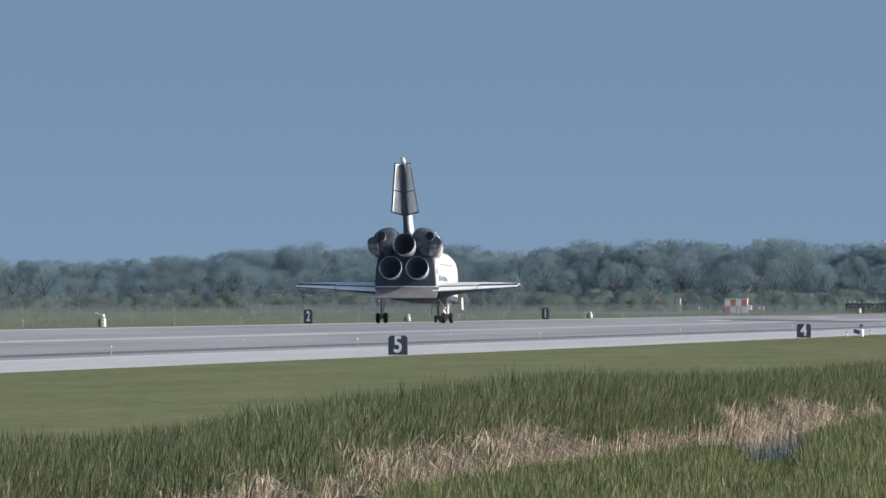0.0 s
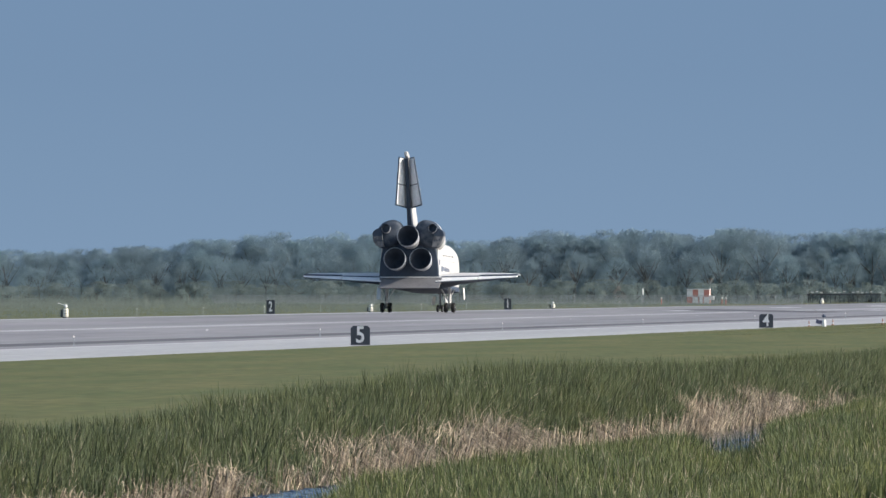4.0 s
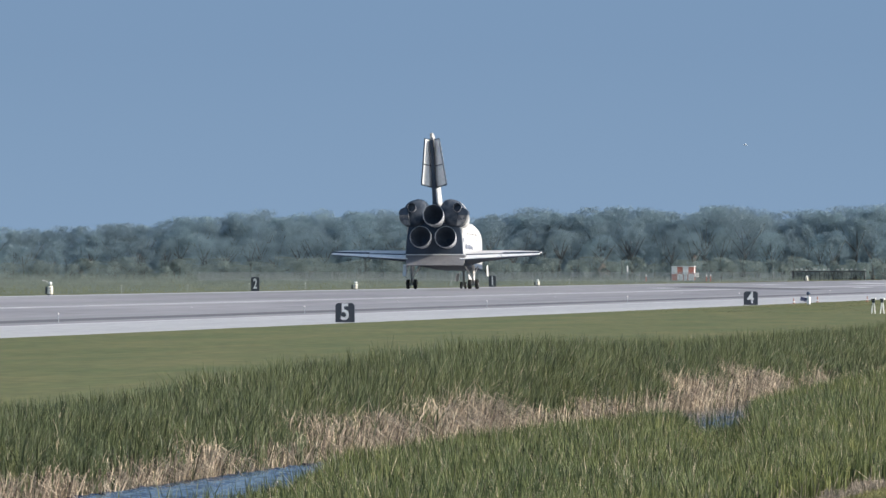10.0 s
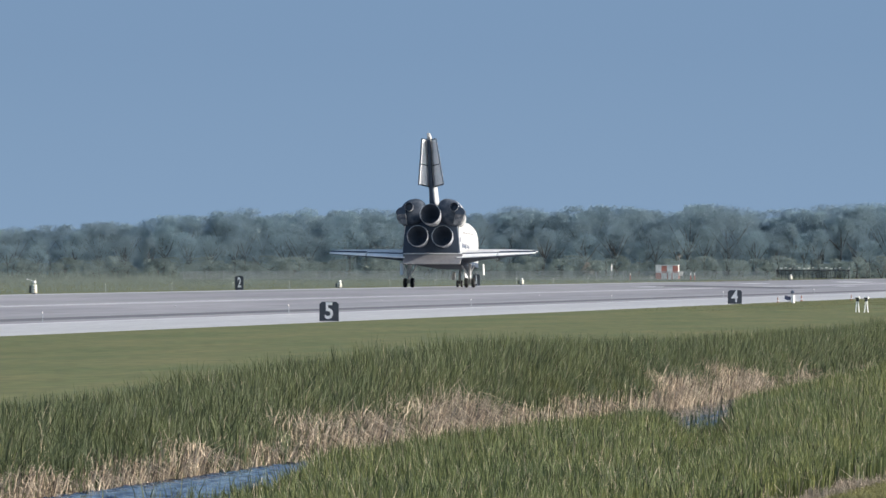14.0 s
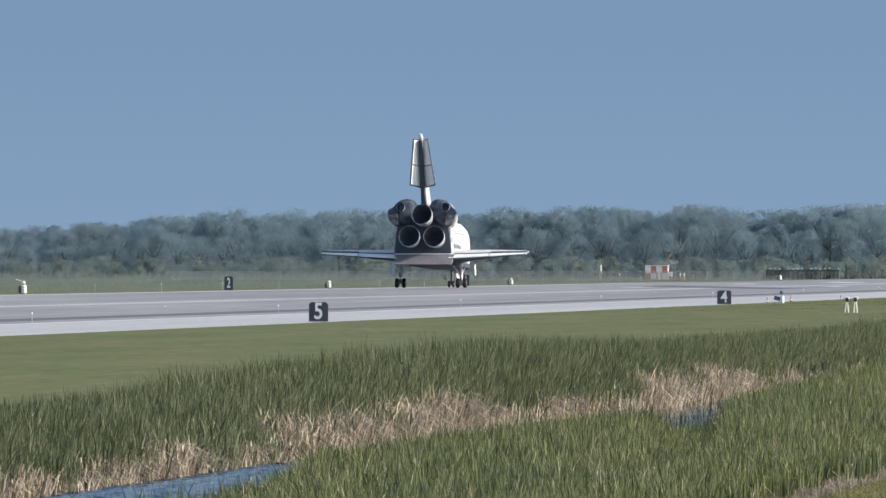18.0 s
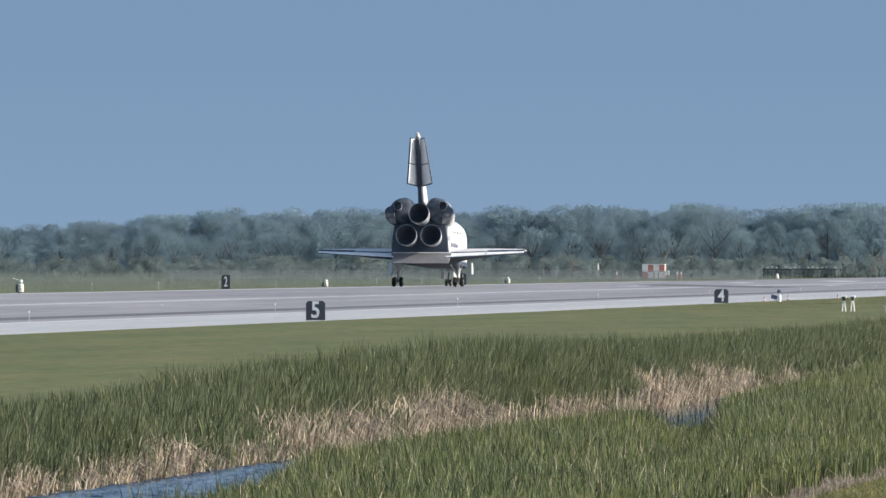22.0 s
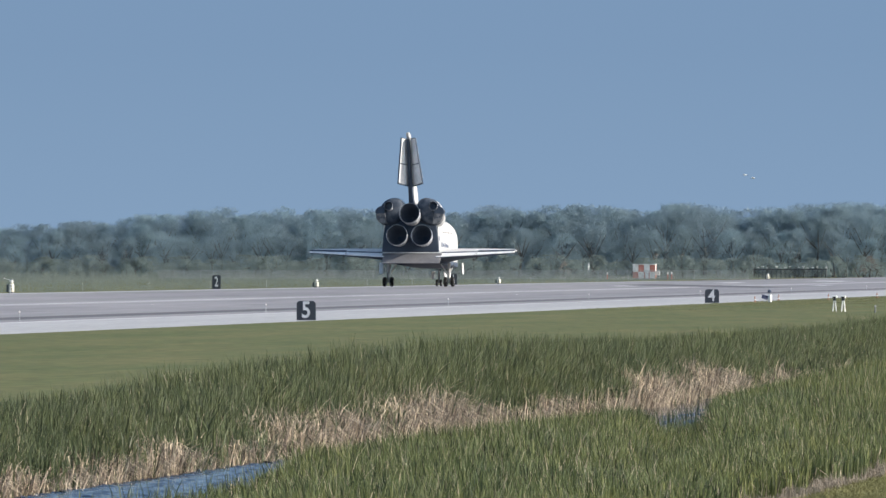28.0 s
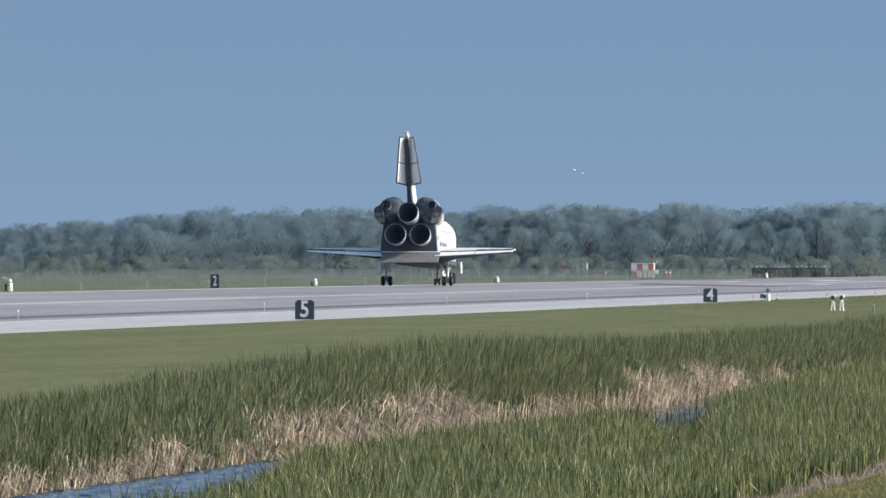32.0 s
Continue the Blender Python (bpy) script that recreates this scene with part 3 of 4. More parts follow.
def palm(rng, height):
    """A cabbage palm: ringed trunk, a round head of fan leaves and a russet skirt of dead ones."""
    t = thing("palm_tree", "cabbage palm with a russet skirt before the tree line", "palm", "cabbage palms")
    lean = rng.uniform(-0.3, 0.3)
    bm = bmesh.new()
    for i in range(6):
        a, b = i / 6, (i + 1) / 6
        rod((lean * a * a, 0, height * 0.86 * a), (lean * b * b, 0, height * 0.86 * b), 0.20 - 0.05 * a, 0.17 - 0.05 * a, 8, bm)
    part("trunk", bm, PALM_BARK, t)
    for name, mat, n, lo, hi, reach in (("crown", LEAF_HAZED, 60, -0.35, 1.35, 1.5), ("dead_skirt", LEAF_DRY, 24, -1.3, -0.4, 1.0)):
        vs, fs = [], []
        for i in range(n):
            a, e = rng.uniform(0, 2 * math.pi), rng.uniform(lo, hi)
            r = reach * rng.uniform(0.75, 1.1)
            d = Vector((math.cos(a) * math.cos(e), math.sin(a) * math.cos(e), math.sin(e)))
            side = Vector((-math.sin(a), math.cos(a), 0))
            c = Vector((lean, 0, height * 0.86))
            for j in range(5):
                tip = c + d * r + side * (j - 2) * 0.2 * r + Vector((0, 0, -0.22 * r - 0.05 * abs(j - 2)))
                mid = c + d * r * 0.55 + side * (j - 2) * 0.09 * r
                k = len(vs)
                vs += [tuple(mid - side * 0.07), tuple(mid + side * 0.07), tuple(tip), tuple(c + d * 0.1)]
                fs += [(k, k + 1, k + 2), (k, k + 3, k + 1)]
        bulk(name, vs, fs, mat, "", "", parent=t)
    return t


TREE_LINE_U = [190, 205, 217, 232, 246, 256, 267, 274, 286, 303, 314, 322, 340, 352, 377, 389, 402, 411, 425, 470]
TREE_LINE_H = [17.8, 18.6, 19.0, 17.6, 18.6, 19.4, 17.9, 18.6, 18.7, 18.0, 16.2, 15.5, 17.8, 18.3, 17.2, 16.0, 15.0, 14.3, 13.8, 14.2]


def build_trees():
    rng = np.random.default_rng(21)
    oak = "broad oak in the distant tree line, leaves paled by painted haze"
    kinds = [make_tree(rng, 10.0, r, n, 12500, 0.062, LEAF_HAZED, oak, 0.02) for r, n in ((3.6, 36), (4.2, 42), (3.0, 30), (4.6, 48), (3.3, 34), (3.9, 38), (2.6, 26))]
    bush = "low scrub bush before the tree line, paled by painted haze"
    bushes = [make_tree(rng, 3.0, r, 11, 2600, 0.052, SHRUB_HAZED, bush, 0.08, "shrub") for r in (1.6, 2.1, 2.6)]
    russet = [make_tree(rng, 3.6, 1.5, 8, 700, 0.08, LEAF_DRY, "russet leafless-looking shrub before the tree line", 0.15, "shrub")]
    for t in kinds:
        tagged(t, group="distant tree line")
    for t in bushes + russet:
        tagged(t, group="scrub before the trees")
    used = set()

    def place(t, x, y, z, s, sz):
        m = pose(x, y, z, 0, 0, rng.uniform(0, 360))
        if t.name in used:
            c = copy_thing(t, m)
        else:
            used.add(t.name)
            c = t
            c.matrix_basis = m
        c.scale = (s, s, sz)
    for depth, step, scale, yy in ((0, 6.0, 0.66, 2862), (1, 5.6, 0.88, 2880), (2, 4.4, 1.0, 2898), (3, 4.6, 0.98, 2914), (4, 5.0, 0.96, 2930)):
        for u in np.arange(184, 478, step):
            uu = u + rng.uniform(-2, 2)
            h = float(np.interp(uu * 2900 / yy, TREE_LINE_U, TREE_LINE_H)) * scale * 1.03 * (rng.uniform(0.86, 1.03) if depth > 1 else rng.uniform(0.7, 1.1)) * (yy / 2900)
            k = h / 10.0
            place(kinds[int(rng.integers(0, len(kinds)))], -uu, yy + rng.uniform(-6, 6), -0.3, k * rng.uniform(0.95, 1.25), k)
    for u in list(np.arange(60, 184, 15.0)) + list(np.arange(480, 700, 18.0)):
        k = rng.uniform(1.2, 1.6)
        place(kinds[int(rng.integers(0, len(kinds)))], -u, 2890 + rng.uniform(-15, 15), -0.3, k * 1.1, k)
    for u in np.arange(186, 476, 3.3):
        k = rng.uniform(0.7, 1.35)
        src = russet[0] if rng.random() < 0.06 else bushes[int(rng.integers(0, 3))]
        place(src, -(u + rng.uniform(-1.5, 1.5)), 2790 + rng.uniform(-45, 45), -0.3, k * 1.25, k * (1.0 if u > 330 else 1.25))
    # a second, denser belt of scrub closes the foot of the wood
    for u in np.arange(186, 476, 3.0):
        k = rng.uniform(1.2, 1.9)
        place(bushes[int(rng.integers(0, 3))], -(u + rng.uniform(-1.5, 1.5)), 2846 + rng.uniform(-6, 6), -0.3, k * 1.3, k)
    palms = [palm(rng, h) for h in (7.5, 9.0)]
    for i, x20, y, k in ((0, 1162, 2852, 0.72), (1, 1182, 2853, 0.84), (0, 1296, 2852, 0.7)):
        place(palms[i], -far_u(x20) * y, y, -0.3, k, k)
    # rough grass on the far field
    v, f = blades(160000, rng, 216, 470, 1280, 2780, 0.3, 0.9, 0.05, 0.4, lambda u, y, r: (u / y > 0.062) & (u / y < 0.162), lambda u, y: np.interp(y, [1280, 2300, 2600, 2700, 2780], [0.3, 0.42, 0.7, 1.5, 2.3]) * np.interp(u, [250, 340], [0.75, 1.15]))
    bulk("rough_grass", v, f, ROUGH_HAZED, "tall rough grass on the far field, paled by painted haze", "grass")


# ---- signs and runway furniture ----


def digit(text, size, parent, x, y, z, mat, tall=1.0, label="white numeral"):
    cu = bpy.data.curves.new("numeral", "FONT")
    cu.body, cu.size, cu.extrude, cu.align_x, cu.align_y = text, size, 0.008, "CENTER", "CENTER"
    cu.offset = size * 0.018
    tmp = bpy.data.objects.new("numeral", cu)
    scene.collection.objects.link(tmp)
    me = bpy.data.meshes.new_from_object(tmp.evaluated_get(bpy.context.evaluated_depsgraph_get()))
    bpy.data.objects.remove(tmp)
    ob = new("numeral", me)
    me.materials.clear()
    me.materials.append(mat)
    ob.parent = parent
    ob.matrix_basis = pose(x, y, z, 90, 0, 0) @ Matrix.Diagonal((0.8 if tall > 1.3 else 0.92, tall, 1.0, 1.0))
    return tagged(ob, label)


def distance_sign(text, x, y, z, w, h, turn=0.0):
    s = thing("distance_sign", "black runway distance sign with white numeral " + text, "sign", "runway distance signs", pose(x, y, z, 0, 0, turn))
    c = 0.12 * w
    out = [(-w / 2, 0.05), (w / 2, 0.05), (w / 2, h - c), (w / 2 - c, h), (-w / 2 + c, h), (-w / 2, h - c)]
    part("panel", prism(out, 0.16), SIGN_BLACK, s)
    part("frame", box(-w / 2 - 0.02, w / 2 + 0.02, 0.04, 0.12, 0.02, 0.07), STEEL, s)
    for k in (-1, 1):
        part("leg", box(k * w * 0.32 - 0.03, k * w * 0.32 + 0.03, 0.05, 0.11, -0.25, 0.06), STEEL, s)
        part("eye_bolt", turned([(0.0, h - 0.02), (0.03, h - 0.02), (0.03, h + 0.05), (0.0, h + 0.06)], 8), STEEL, s, m=Matrix.Translation((k * (w / 2 - c - 0.03), 0.08, 0)))
    digit(text, h * 1.05 if h < 1.4 else 1.4, s, 0, -0.012, h * 0.5 + 0.02, SIGN_WHITE, 1.1 if h < 1.4 else 1.45)
    return s


def edge_light(height, group, label):
    s = thing("edge_light", label, "runway light", group)
    part("stake", rod((0, 0, 0), (0, 0, height - 0.14), 0.024, 0.02, 8), FENCE_WIRE, s)
    part("collar", turned([(0.0, height - 0.18), (0.04, height - 0.18), (0.045, height - 0.12), (0.0, height - 0.11)], 10), STEEL, s)
    # Lens emission stands in for the bright spot of a sunlit globe.
    part("lens", turned([(0.0, height - 0.12), (0.03, height - 0.12), (0.036, height - 0.06), (0.025, height), (0.0, height + 0.01)], 12), LAMP, s, "clear glass lens", True)
    part("base_plate", turned([(0.0, -0.02), (0.14, -0.02), (0.14, 0.02), (0.0, 0.03)], 12), STEEL, s)
    return s


def beacon(height, arm):
    """White cylinder with a domed head and a dark back plate."""
    s = thing("landing_aid", "white domed landing-aid cabinet with a dark side plate", "landing aid", "landing aids on the far edge")
    part("cabinet", turned([(0.0, 0.0), (0.33, 0.0), (0.36, 0.08), (0.36, height * 0.60), (0.27, height * 0.70), (0.0, height * 0.71)], 16), CREAM, s, "sun-bleached cream cabinet", True)
    part("base_band", turned([(0.37, 0.02), (0.40, 0.02), (0.40, 0.14), (0.37, 0.14)], 16, closed=True), DARK_FRAME, s, "dark base band")
    for z in (0.32, 0.52):
        part("vent", box(-0.16, 0.10, -0.375, -0.34, height * z - 0.05, height * z + 0.05), DARK_FRAME, s, "dark vent slot")
    part("neck", rod((0, 0, height * 0.69), (0, 0, height * 0.78), 0.13, 0.11, 12), DARK_FRAME, s)
    part("dome", turned([(0.0, height * 0.75), (0.18, height * 0.76), (0.24, height * 0.84), (0.22, height * 0.93), (0.12, height * 0.99), (0.0, height)], 14), ALU, s, "white domed head", True)
    part("side_plate", box(-0.66, -0.40, -0.12, 0.12, 0.12, height * 0.62, 0.04), DARK_FRAME, s, "dark side plate")
    part("bracket", box(-0.42, -0.30, -0.05, 0.05, height * 0.3, height * 0.36), STEEL, s)
    if arm:
        part("arm", rod((-0.05, 0, height * 0.93), (-0.85, 0, height * 1.08), 0.035, 0.03, 8), ALU, s)
        part("vane", box(-1.02, -0.78, -0.02, 0.02, height * 1.04, height * 1.13), ALU, s)
    return s


def cone():
    s = thing("traffic_cone", "orange traffic cone on the grass edge", "traffic cone", "orange cones")
    part("base", box(-0.15, 0.15, -0.15, 0.15, 0, 0.04, 0.01), ORANGE, s)
    part("body", turned([(0.0, 0.04), (0.10, 0.04), (0.03, 0.58), (0.0, 0.59)], 14), ORANGE, s, "", True)
    part("collar", turned([(0.074, 0.16), (0.088, 0.16), (0.074, 0.28), (0.058, 0.28)], 14), SIGN_WHITE, s, "white reflective collar", True)
    return s


def approach_box():
    """A two-legged white light box, with its lens side dark."""
    s = thing("light_box", "white two-legged approach light box standing on grass", "light box", "light boxes on the grass")
    part("housing", box(-0.19, 0.19, -0.35, 0.35, 1.04, 1.26, 0.04), ALU, s)
    part("neck", box(-0.10, 0.10, -0.30, 0.30, 0.86, 1.04, 0.03), SIGN_BLACK, s, "dark mounting neck")
    part("lens", box(-0.15, 0.15, -0.38, -0.352, 1.05, 1.16), GLASS_DARK, s, "dark lens opening")
    for x, x2 in ((-0.05, -0.14), (0.05, 0.14)):
        for y in (-0.25, 0.25):
            part("leg", rod((x, y, 0.86), (x2, y * 1.1, -0.03), 0.034, 0.034, 8), ALU, s)
    part("brace", rod((-0.14, -0.26, 0.42), (0.14, -0.26, 0.42), 0.02, 0.02, 6), STEEL, s)
    return s


def solar_unit(x, y, z):
    s = thing("weather_unit", "small white sensor unit with a tilted blue solar panel", "sensor unit", at=pose(x, y, z))
    part("cabinet", turned([(0.0, 0.0), (0.15, 0.0), (0.165, 0.05), (0.165, 0.66), (0.12, 0.72), (0.0, 0.73)], 16), ALU, s, "white cylinder cabinet", True, m=Matrix.Translation((0.18, 0, 0)))
    part("solar_panel", box(-0.30, 0.30, -0.02, 0.02, -0.22, 0.22, 0.01), PANEL_BLUE, s, "dark blue solar panel", m=pose(-0.30, -0.12, 0.50, -35, 14, 10))
    part("panel_stand", rod((-0.28, 0, 0), (-0.28, -0.05, 0.5), 0.025, 0.025, 8), STEEL, s)
    part("brace", rod((-0.28, 0, 0.45), (0.1, 0, 0.6), 0.02, 0.02, 8), STEEL, s)
    part("mast", rod((0.18, 0, 0.7), (0.14, 0, 1.3), 0.03, 0.025, 8), STEEL, s)
    part("sensor_head", turned([(0.0, 0.90), (0.15, 0.92), (0.19, 1.05), (0.12, 1.2), (0.0, 1.22)], 12), MARK_BLUE, s, "pale blue sensor head", True, m=Matrix.Translation((0.14, 0, 0)))
    part("boom", rod((0.14, 0, 1.25), (-0.75, 0, 1.62), 0.018, 0.015, 8), STEEL, s)


def hut(x, y, z):
    s = thing("localizer_hut", "red and white checkered equipment hut by a fence", "hut", at=pose(x, y, z))
    w, d, h = 5.2, 3.2, 3.3
    part("wall", box(-w / 2, w / 2, 0, d, 0, h), HUT_RED, s, "red hut wall paled by painted haze")
    part("roof", box(-w / 2 - 0.12, w / 2 + 0.12, -0.12, d + 0.12, h, h + 0.16, 0.03), SIGN_WHITE, s, "pale flat roof")
    nx, nz = 4, 2
    for i in range(nx):
        for j in range(nz):
            if (i + j) % 2 == 1:
                part("panel", box(-w / 2 + i * w / nx, -w / 2 + (i + 1) * w / nx, -0.03, 0.0, j * h / nz, (j + 1) * h / nz), SIGN_WHITE, s, "white painted check")
    for j in range(nz):
        part("panel", box(w / 2, w / 2 + 0.03, 0.0, d / 2, j * h / nz, (j + 1) * h / nz), SIGN_WHITE if j else ORANGE, s)
    part("door", box(0.25, 1.05, -0.07, -0.03, 0.05, 2.05), SIGN_WHITE, s, "pale hut door")
    part("air_conditioner", box(w / 2 + 0.05, w / 2 + 1.0, 0.3, 1.2, 0.9, 1.9, 0.05), ALU, s)


def antenna_array(x, y, z):
    s = thing("antenna_array", "long dark low antenna array with pale elements", "antenna", at=pose(x, y, z))
    n, w = 17, 17.6
    part("rail", box(-w / 2, w / 2, 0.0, 0.3, 2.0, 2.3), DARK_FRAME, s)
    part("lower_rail", box(-w / 2, w / 2, 0.0, 0.3, 0.55, 0.66), DARK_FRAME, s)
    for i in range(5):
        part("reflector_wire", box(-w / 2, w / 2, 0.32, 0.36, 0.95 + 0.22 * i, 1.03 + 0.22 * i), DARK_FRAME, s)
    for i in range(n):
        px = -w / 2 + 0.2 + i * (w - 0.4) / (n - 1)
        part("post", box(px - 0.07, px + 0.07, 0.05, 0.2, -0.05, 2.05), DARK_FRAME, s)
        part("element_stand", rod((px, 0.1, 2.2), (px, 0.1, 2.55 + 0.12 * (i % 3)), 0.05, 0.05, 6), FENCE_WIRE, s)
        if i not in (0, 4, 9, 15):
            part("element", box(px - 0.26, px + 0.26, -0.25, 0.4, 2.45 + 0.12 * (i % 3), 2.62 + 0.13 * (i % 3), 0.05), SIGN_WHITE, s, "pale antenna element")
    for px in (-w / 2 + 0.05, w / 2 - 0.05):
        part("end_mast", rod((px, 0.2, 0), (px, 0.2, 3.3), 0.05, 0.04, 8), FENCE_WIRE, s)


def fence(u0, u1, y):
    s = thing("chain_link_fence", "grey chain-link fence across the runway's far end", "fence", at=pose(0, y, -0.25))
    for u in np.arange(u0, u1 + 0.1, 3.0):
        part("post", rod((-u, 0, 0), (-u, 0, 2.15), 0.03, 0.03, 6), FENCE_WIRE, s)
    part("top_rail", rod((-u0, 0, 2.1), (-u1, 0, 2.1), 0.02, 0.02, 6), FENCE_WIRE, s)
    # wire mesh, as thin crossed diagonals
    n = int((u1 - u0) / 0.28)
    vs, fs = [], []
    for i in range(n):
        a = -u0 - i * 0.28
        for sgn in (-1, 1):
            k = len(vs)
            dx = 1.0 * sgn
            vs += [(a, 0.01 * sgn, 0.05), (a + 0.055, 0.01 * sgn, 0.05), (a + dx + 0.055, 0.01 * sgn, 2.08), (a + dx, 0.01 * sgn, 2.08)]
            fs += [(k, k + 1, k + 2), (k, k + 2, k + 3)]
    bulk("wire_mesh", vs, fs, FENCE_WIRE, "", "", parent=s)


def far_u(x20):
    """Sideways over forward distance that fits camera pixel column x20 (20000 to a radian)."""
    return math.tan(0.10956 - (x20 - 784) / 20000.0)


def build_furniture():
    distance_sign("5", -87.0, 717.8, -0.02, 1.23, 1.27)
    distance_sign("4", -87.0, 1024.6, -0.02, 1.28, 1.27)
    distance_sign("2", -212, 1640, -0.3, 1.24, 2.1)
    distance_sign("1", -210.8, 1952, -0.3, 1.24, 2.0)
    near = edge_light(0.64, "near runway edge lights", "white stake-mounted runway edge light")
    far = edge_light(1.15, "far runway edge lights", "thin stake-mounted light along the runway's far edge")
    for k in range(-2, 13):
        m = pose(-102.6, 698 + 124.0 * k, runway_z(102.6))
        if k == -2:
            near.matrix_basis = m
        else:
            copy_thing(near, m)
    for k in range(-2, 13):
        m = pose(-195, 1380 + 61.0 * k, runway_z(195))
        if k == -2:
            far.matrix_basis = m
        else:
            copy_thing(far, m)
    inset = thing("inset_light", "small flush white light in the runway surface", "runway light", "flush runway lights")
    part("housing", turned([(0.0, -0.02), (0.11, -0.02), (0.10, 0.04), (0.0, 0.05)], 14), STEEL, inset)
    part("lens", turned([(0.0, 0.045), (0.035, 0.045), (0.025, 0.065), (0.0, 0.07)], 12), LAMP, inset, "glowing lens", True)
    for i, (u, y) in enumerate(((118, 874), (118, 1013), (118, 1153), (118, 1296), (118, 1445), (118, 734))):
        m = pose(-u, y, runway_z(u))
        if i:
            copy_thing(inset, m)
        else:
            inset.matrix_basis = m
    a = beacon(1.75, True)
    a.matrix_basis = pose(-212, 1435, -0.28)
    b = beacon(1.25, False)
    b.matrix_basis = pose(-212, 1763, -0.28)
    copy_thing(b, pose(-212, 2040, -0.28))
    copy_thing(b, pose(-far_u(1380) * 2480, 2480, -0.1))
    c = cone()
    c.matrix_basis = pose(-far_u(1357) * 1056, 1056, -0.03)
    for u, y in ((far_u(1399) * 1095, 1095), (far_u(1487) * 1120, 1120), (far_u(1573) * 1180, 1180)):
        copy_thing(c, pose(-u, y, ground_z(u)))
    solar_unit(-far_u(1380.5) * 1050, 1050, -0.04)
    p = approach_box()
    p.matrix_basis = pose(-far_u(1498) * 890, 890, ground_z(66))
    copy_thing(p, pose(-far_u(1513.5) * 890, 890, ground_z(66)))
    post = thing("marker_post", "short weathered wooden marker post standing in grass", "post", at=pose(-far_u(1570) * 870, 870, ground_z(62)))
    part("stake", rod((0, 0, -0.05), (0, 0, 0.5), 0.07, 0.06, 10), PALM_BARK, post)
    part("cap", turned([(0.0, 0.5), (0.10, 0.5), (0.05, 0.58), (0.0, 0.6)], 10), STEEL, post, "grey cap")
    hut(-far_u(1161) * 2600, 2600, -0.25)
    antenna_array(-far_u(1419) * 2680, 2680, -0.25)
    fence(far_u(1345) * 2510, far_u(300) * 2510, 2510)
    mast = thing("wind_mast", "slim white mast near the fence", "mast", at=pose(-far_u(1063) * 2470, 2470, -0.25))
    part("pole", rod((0, 0, 0), (0, 0, 3.9), 0.06, 0.05, 8), STEEL, mast)
    part("flag_sleeve", turned([(0.0, 2.2), (0.15, 2.25), (0.13, 3.5), (0.0, 3.6)], 10), ALU, mast, "white sleeve")
    for i, x20 in enumerate((1096, 1203, 1210)):
        st = thing("marker_post", "red and white marker post by the far fence", "post", "red marker posts", pose(-far_u(x20) * 2490, 2490, -0.25))
        part("stake", rod((0, 0, 0), (0, 0, 1.2), 0.10, 0.10, 8), HUT_RED, st)
        part("cap", rod((0, 0, 1.2), (0, 0, 1.7), 0.12, 0.12, 8), SIGN_WHITE, st)


# ---- the orbiter ----
PITCH = pose(0, 0, 0.33, -1.3, 0, 0)
DROOP = 7.5
AFT = PITCH @ Matrix.Translation((0, 1.0, 0))


def section(w, zb, zt, y, k=40, q=1.0):
    """A fuselage cross section: flat bottom, upright sides, rounded top."""
    pts = []
    for i in range(k):
        a = 2 * math.pi * i / k
        c, s = math.cos(a), math.sin(a)
        e = (0.36 if s < 0 else 0.72) * q
        mid = zb + (zt - zb) * 0.46
        x = w * math.copysign(abs(c) ** ((0.42 if s < 0 else 0.56) * q), c)
        z = mid + (math.copysign(abs(s) ** e, s)) * ((zt - mid) if s > 0 else (mid - zb))
        pts.append((x, y, z))
    return pts


def wing_ring(x, le, te, z, t, k=14):
    pts = []
    for i in range(k):
        f = i / (k - 1)
        pts.append((x, le + (te - le) * f, z + t * 0.62 * math.sqrt(max(0.0, 1 - (2 * (f ** 0.7) - 1) ** 2)) * (1 - 0.3 * f)))
    for i in range(k - 2, 0, -1):
        f = i / (k - 1)
        pts.append((x, le + (te - le) * f, z - t * 0.38 * math.sqrt(max(0.0, 1 - (2 * (f ** 0.7) - 1) ** 2))))
    return pts


def wheel(name, radius, width, parent, x, y):
    w = new(name)
    w.parent = parent
    w.matrix_basis = pose(x, y, radius)
    turn = Matrix.Rotation(radians(90), 4, "Y")
    h = width / 2
    part("tyre", turned([(radius * 0.55, -h * 0.8), (radius * 0.86, -h), (radius * 0.97, -h * 0.7), (radius, 0), (radius * 0.97, h * 0.7), (radius * 0.86, h), (radius * 0.55, h * 0.8), (radius * 0.5, 0)], 26, closed=True), RUBBER, w, "worn black tyre", True, m=turn)
    bm = turned([(0.0, -h * 0.7), (radius * 0.54, -h * 0.75), (radius * 0.56, 0), (radius * 0.54, h * 0.75), (0.0, h * 0.7)], 20)
    for i in range(8):
        a = i * math.pi / 4
        rod((math.cos(a) * radius * 0.38, math.sin(a) * radius * 0.38, -h * 0.78), (math.cos(a) * radius * 0.38, math.sin(a) * radius * 0.38, h * 0.78), 0.03, 0.03, 6, bm)
    part("rim", bm, STEEL, w, "grey wheel rim with bolts", True, m=turn)
    return w


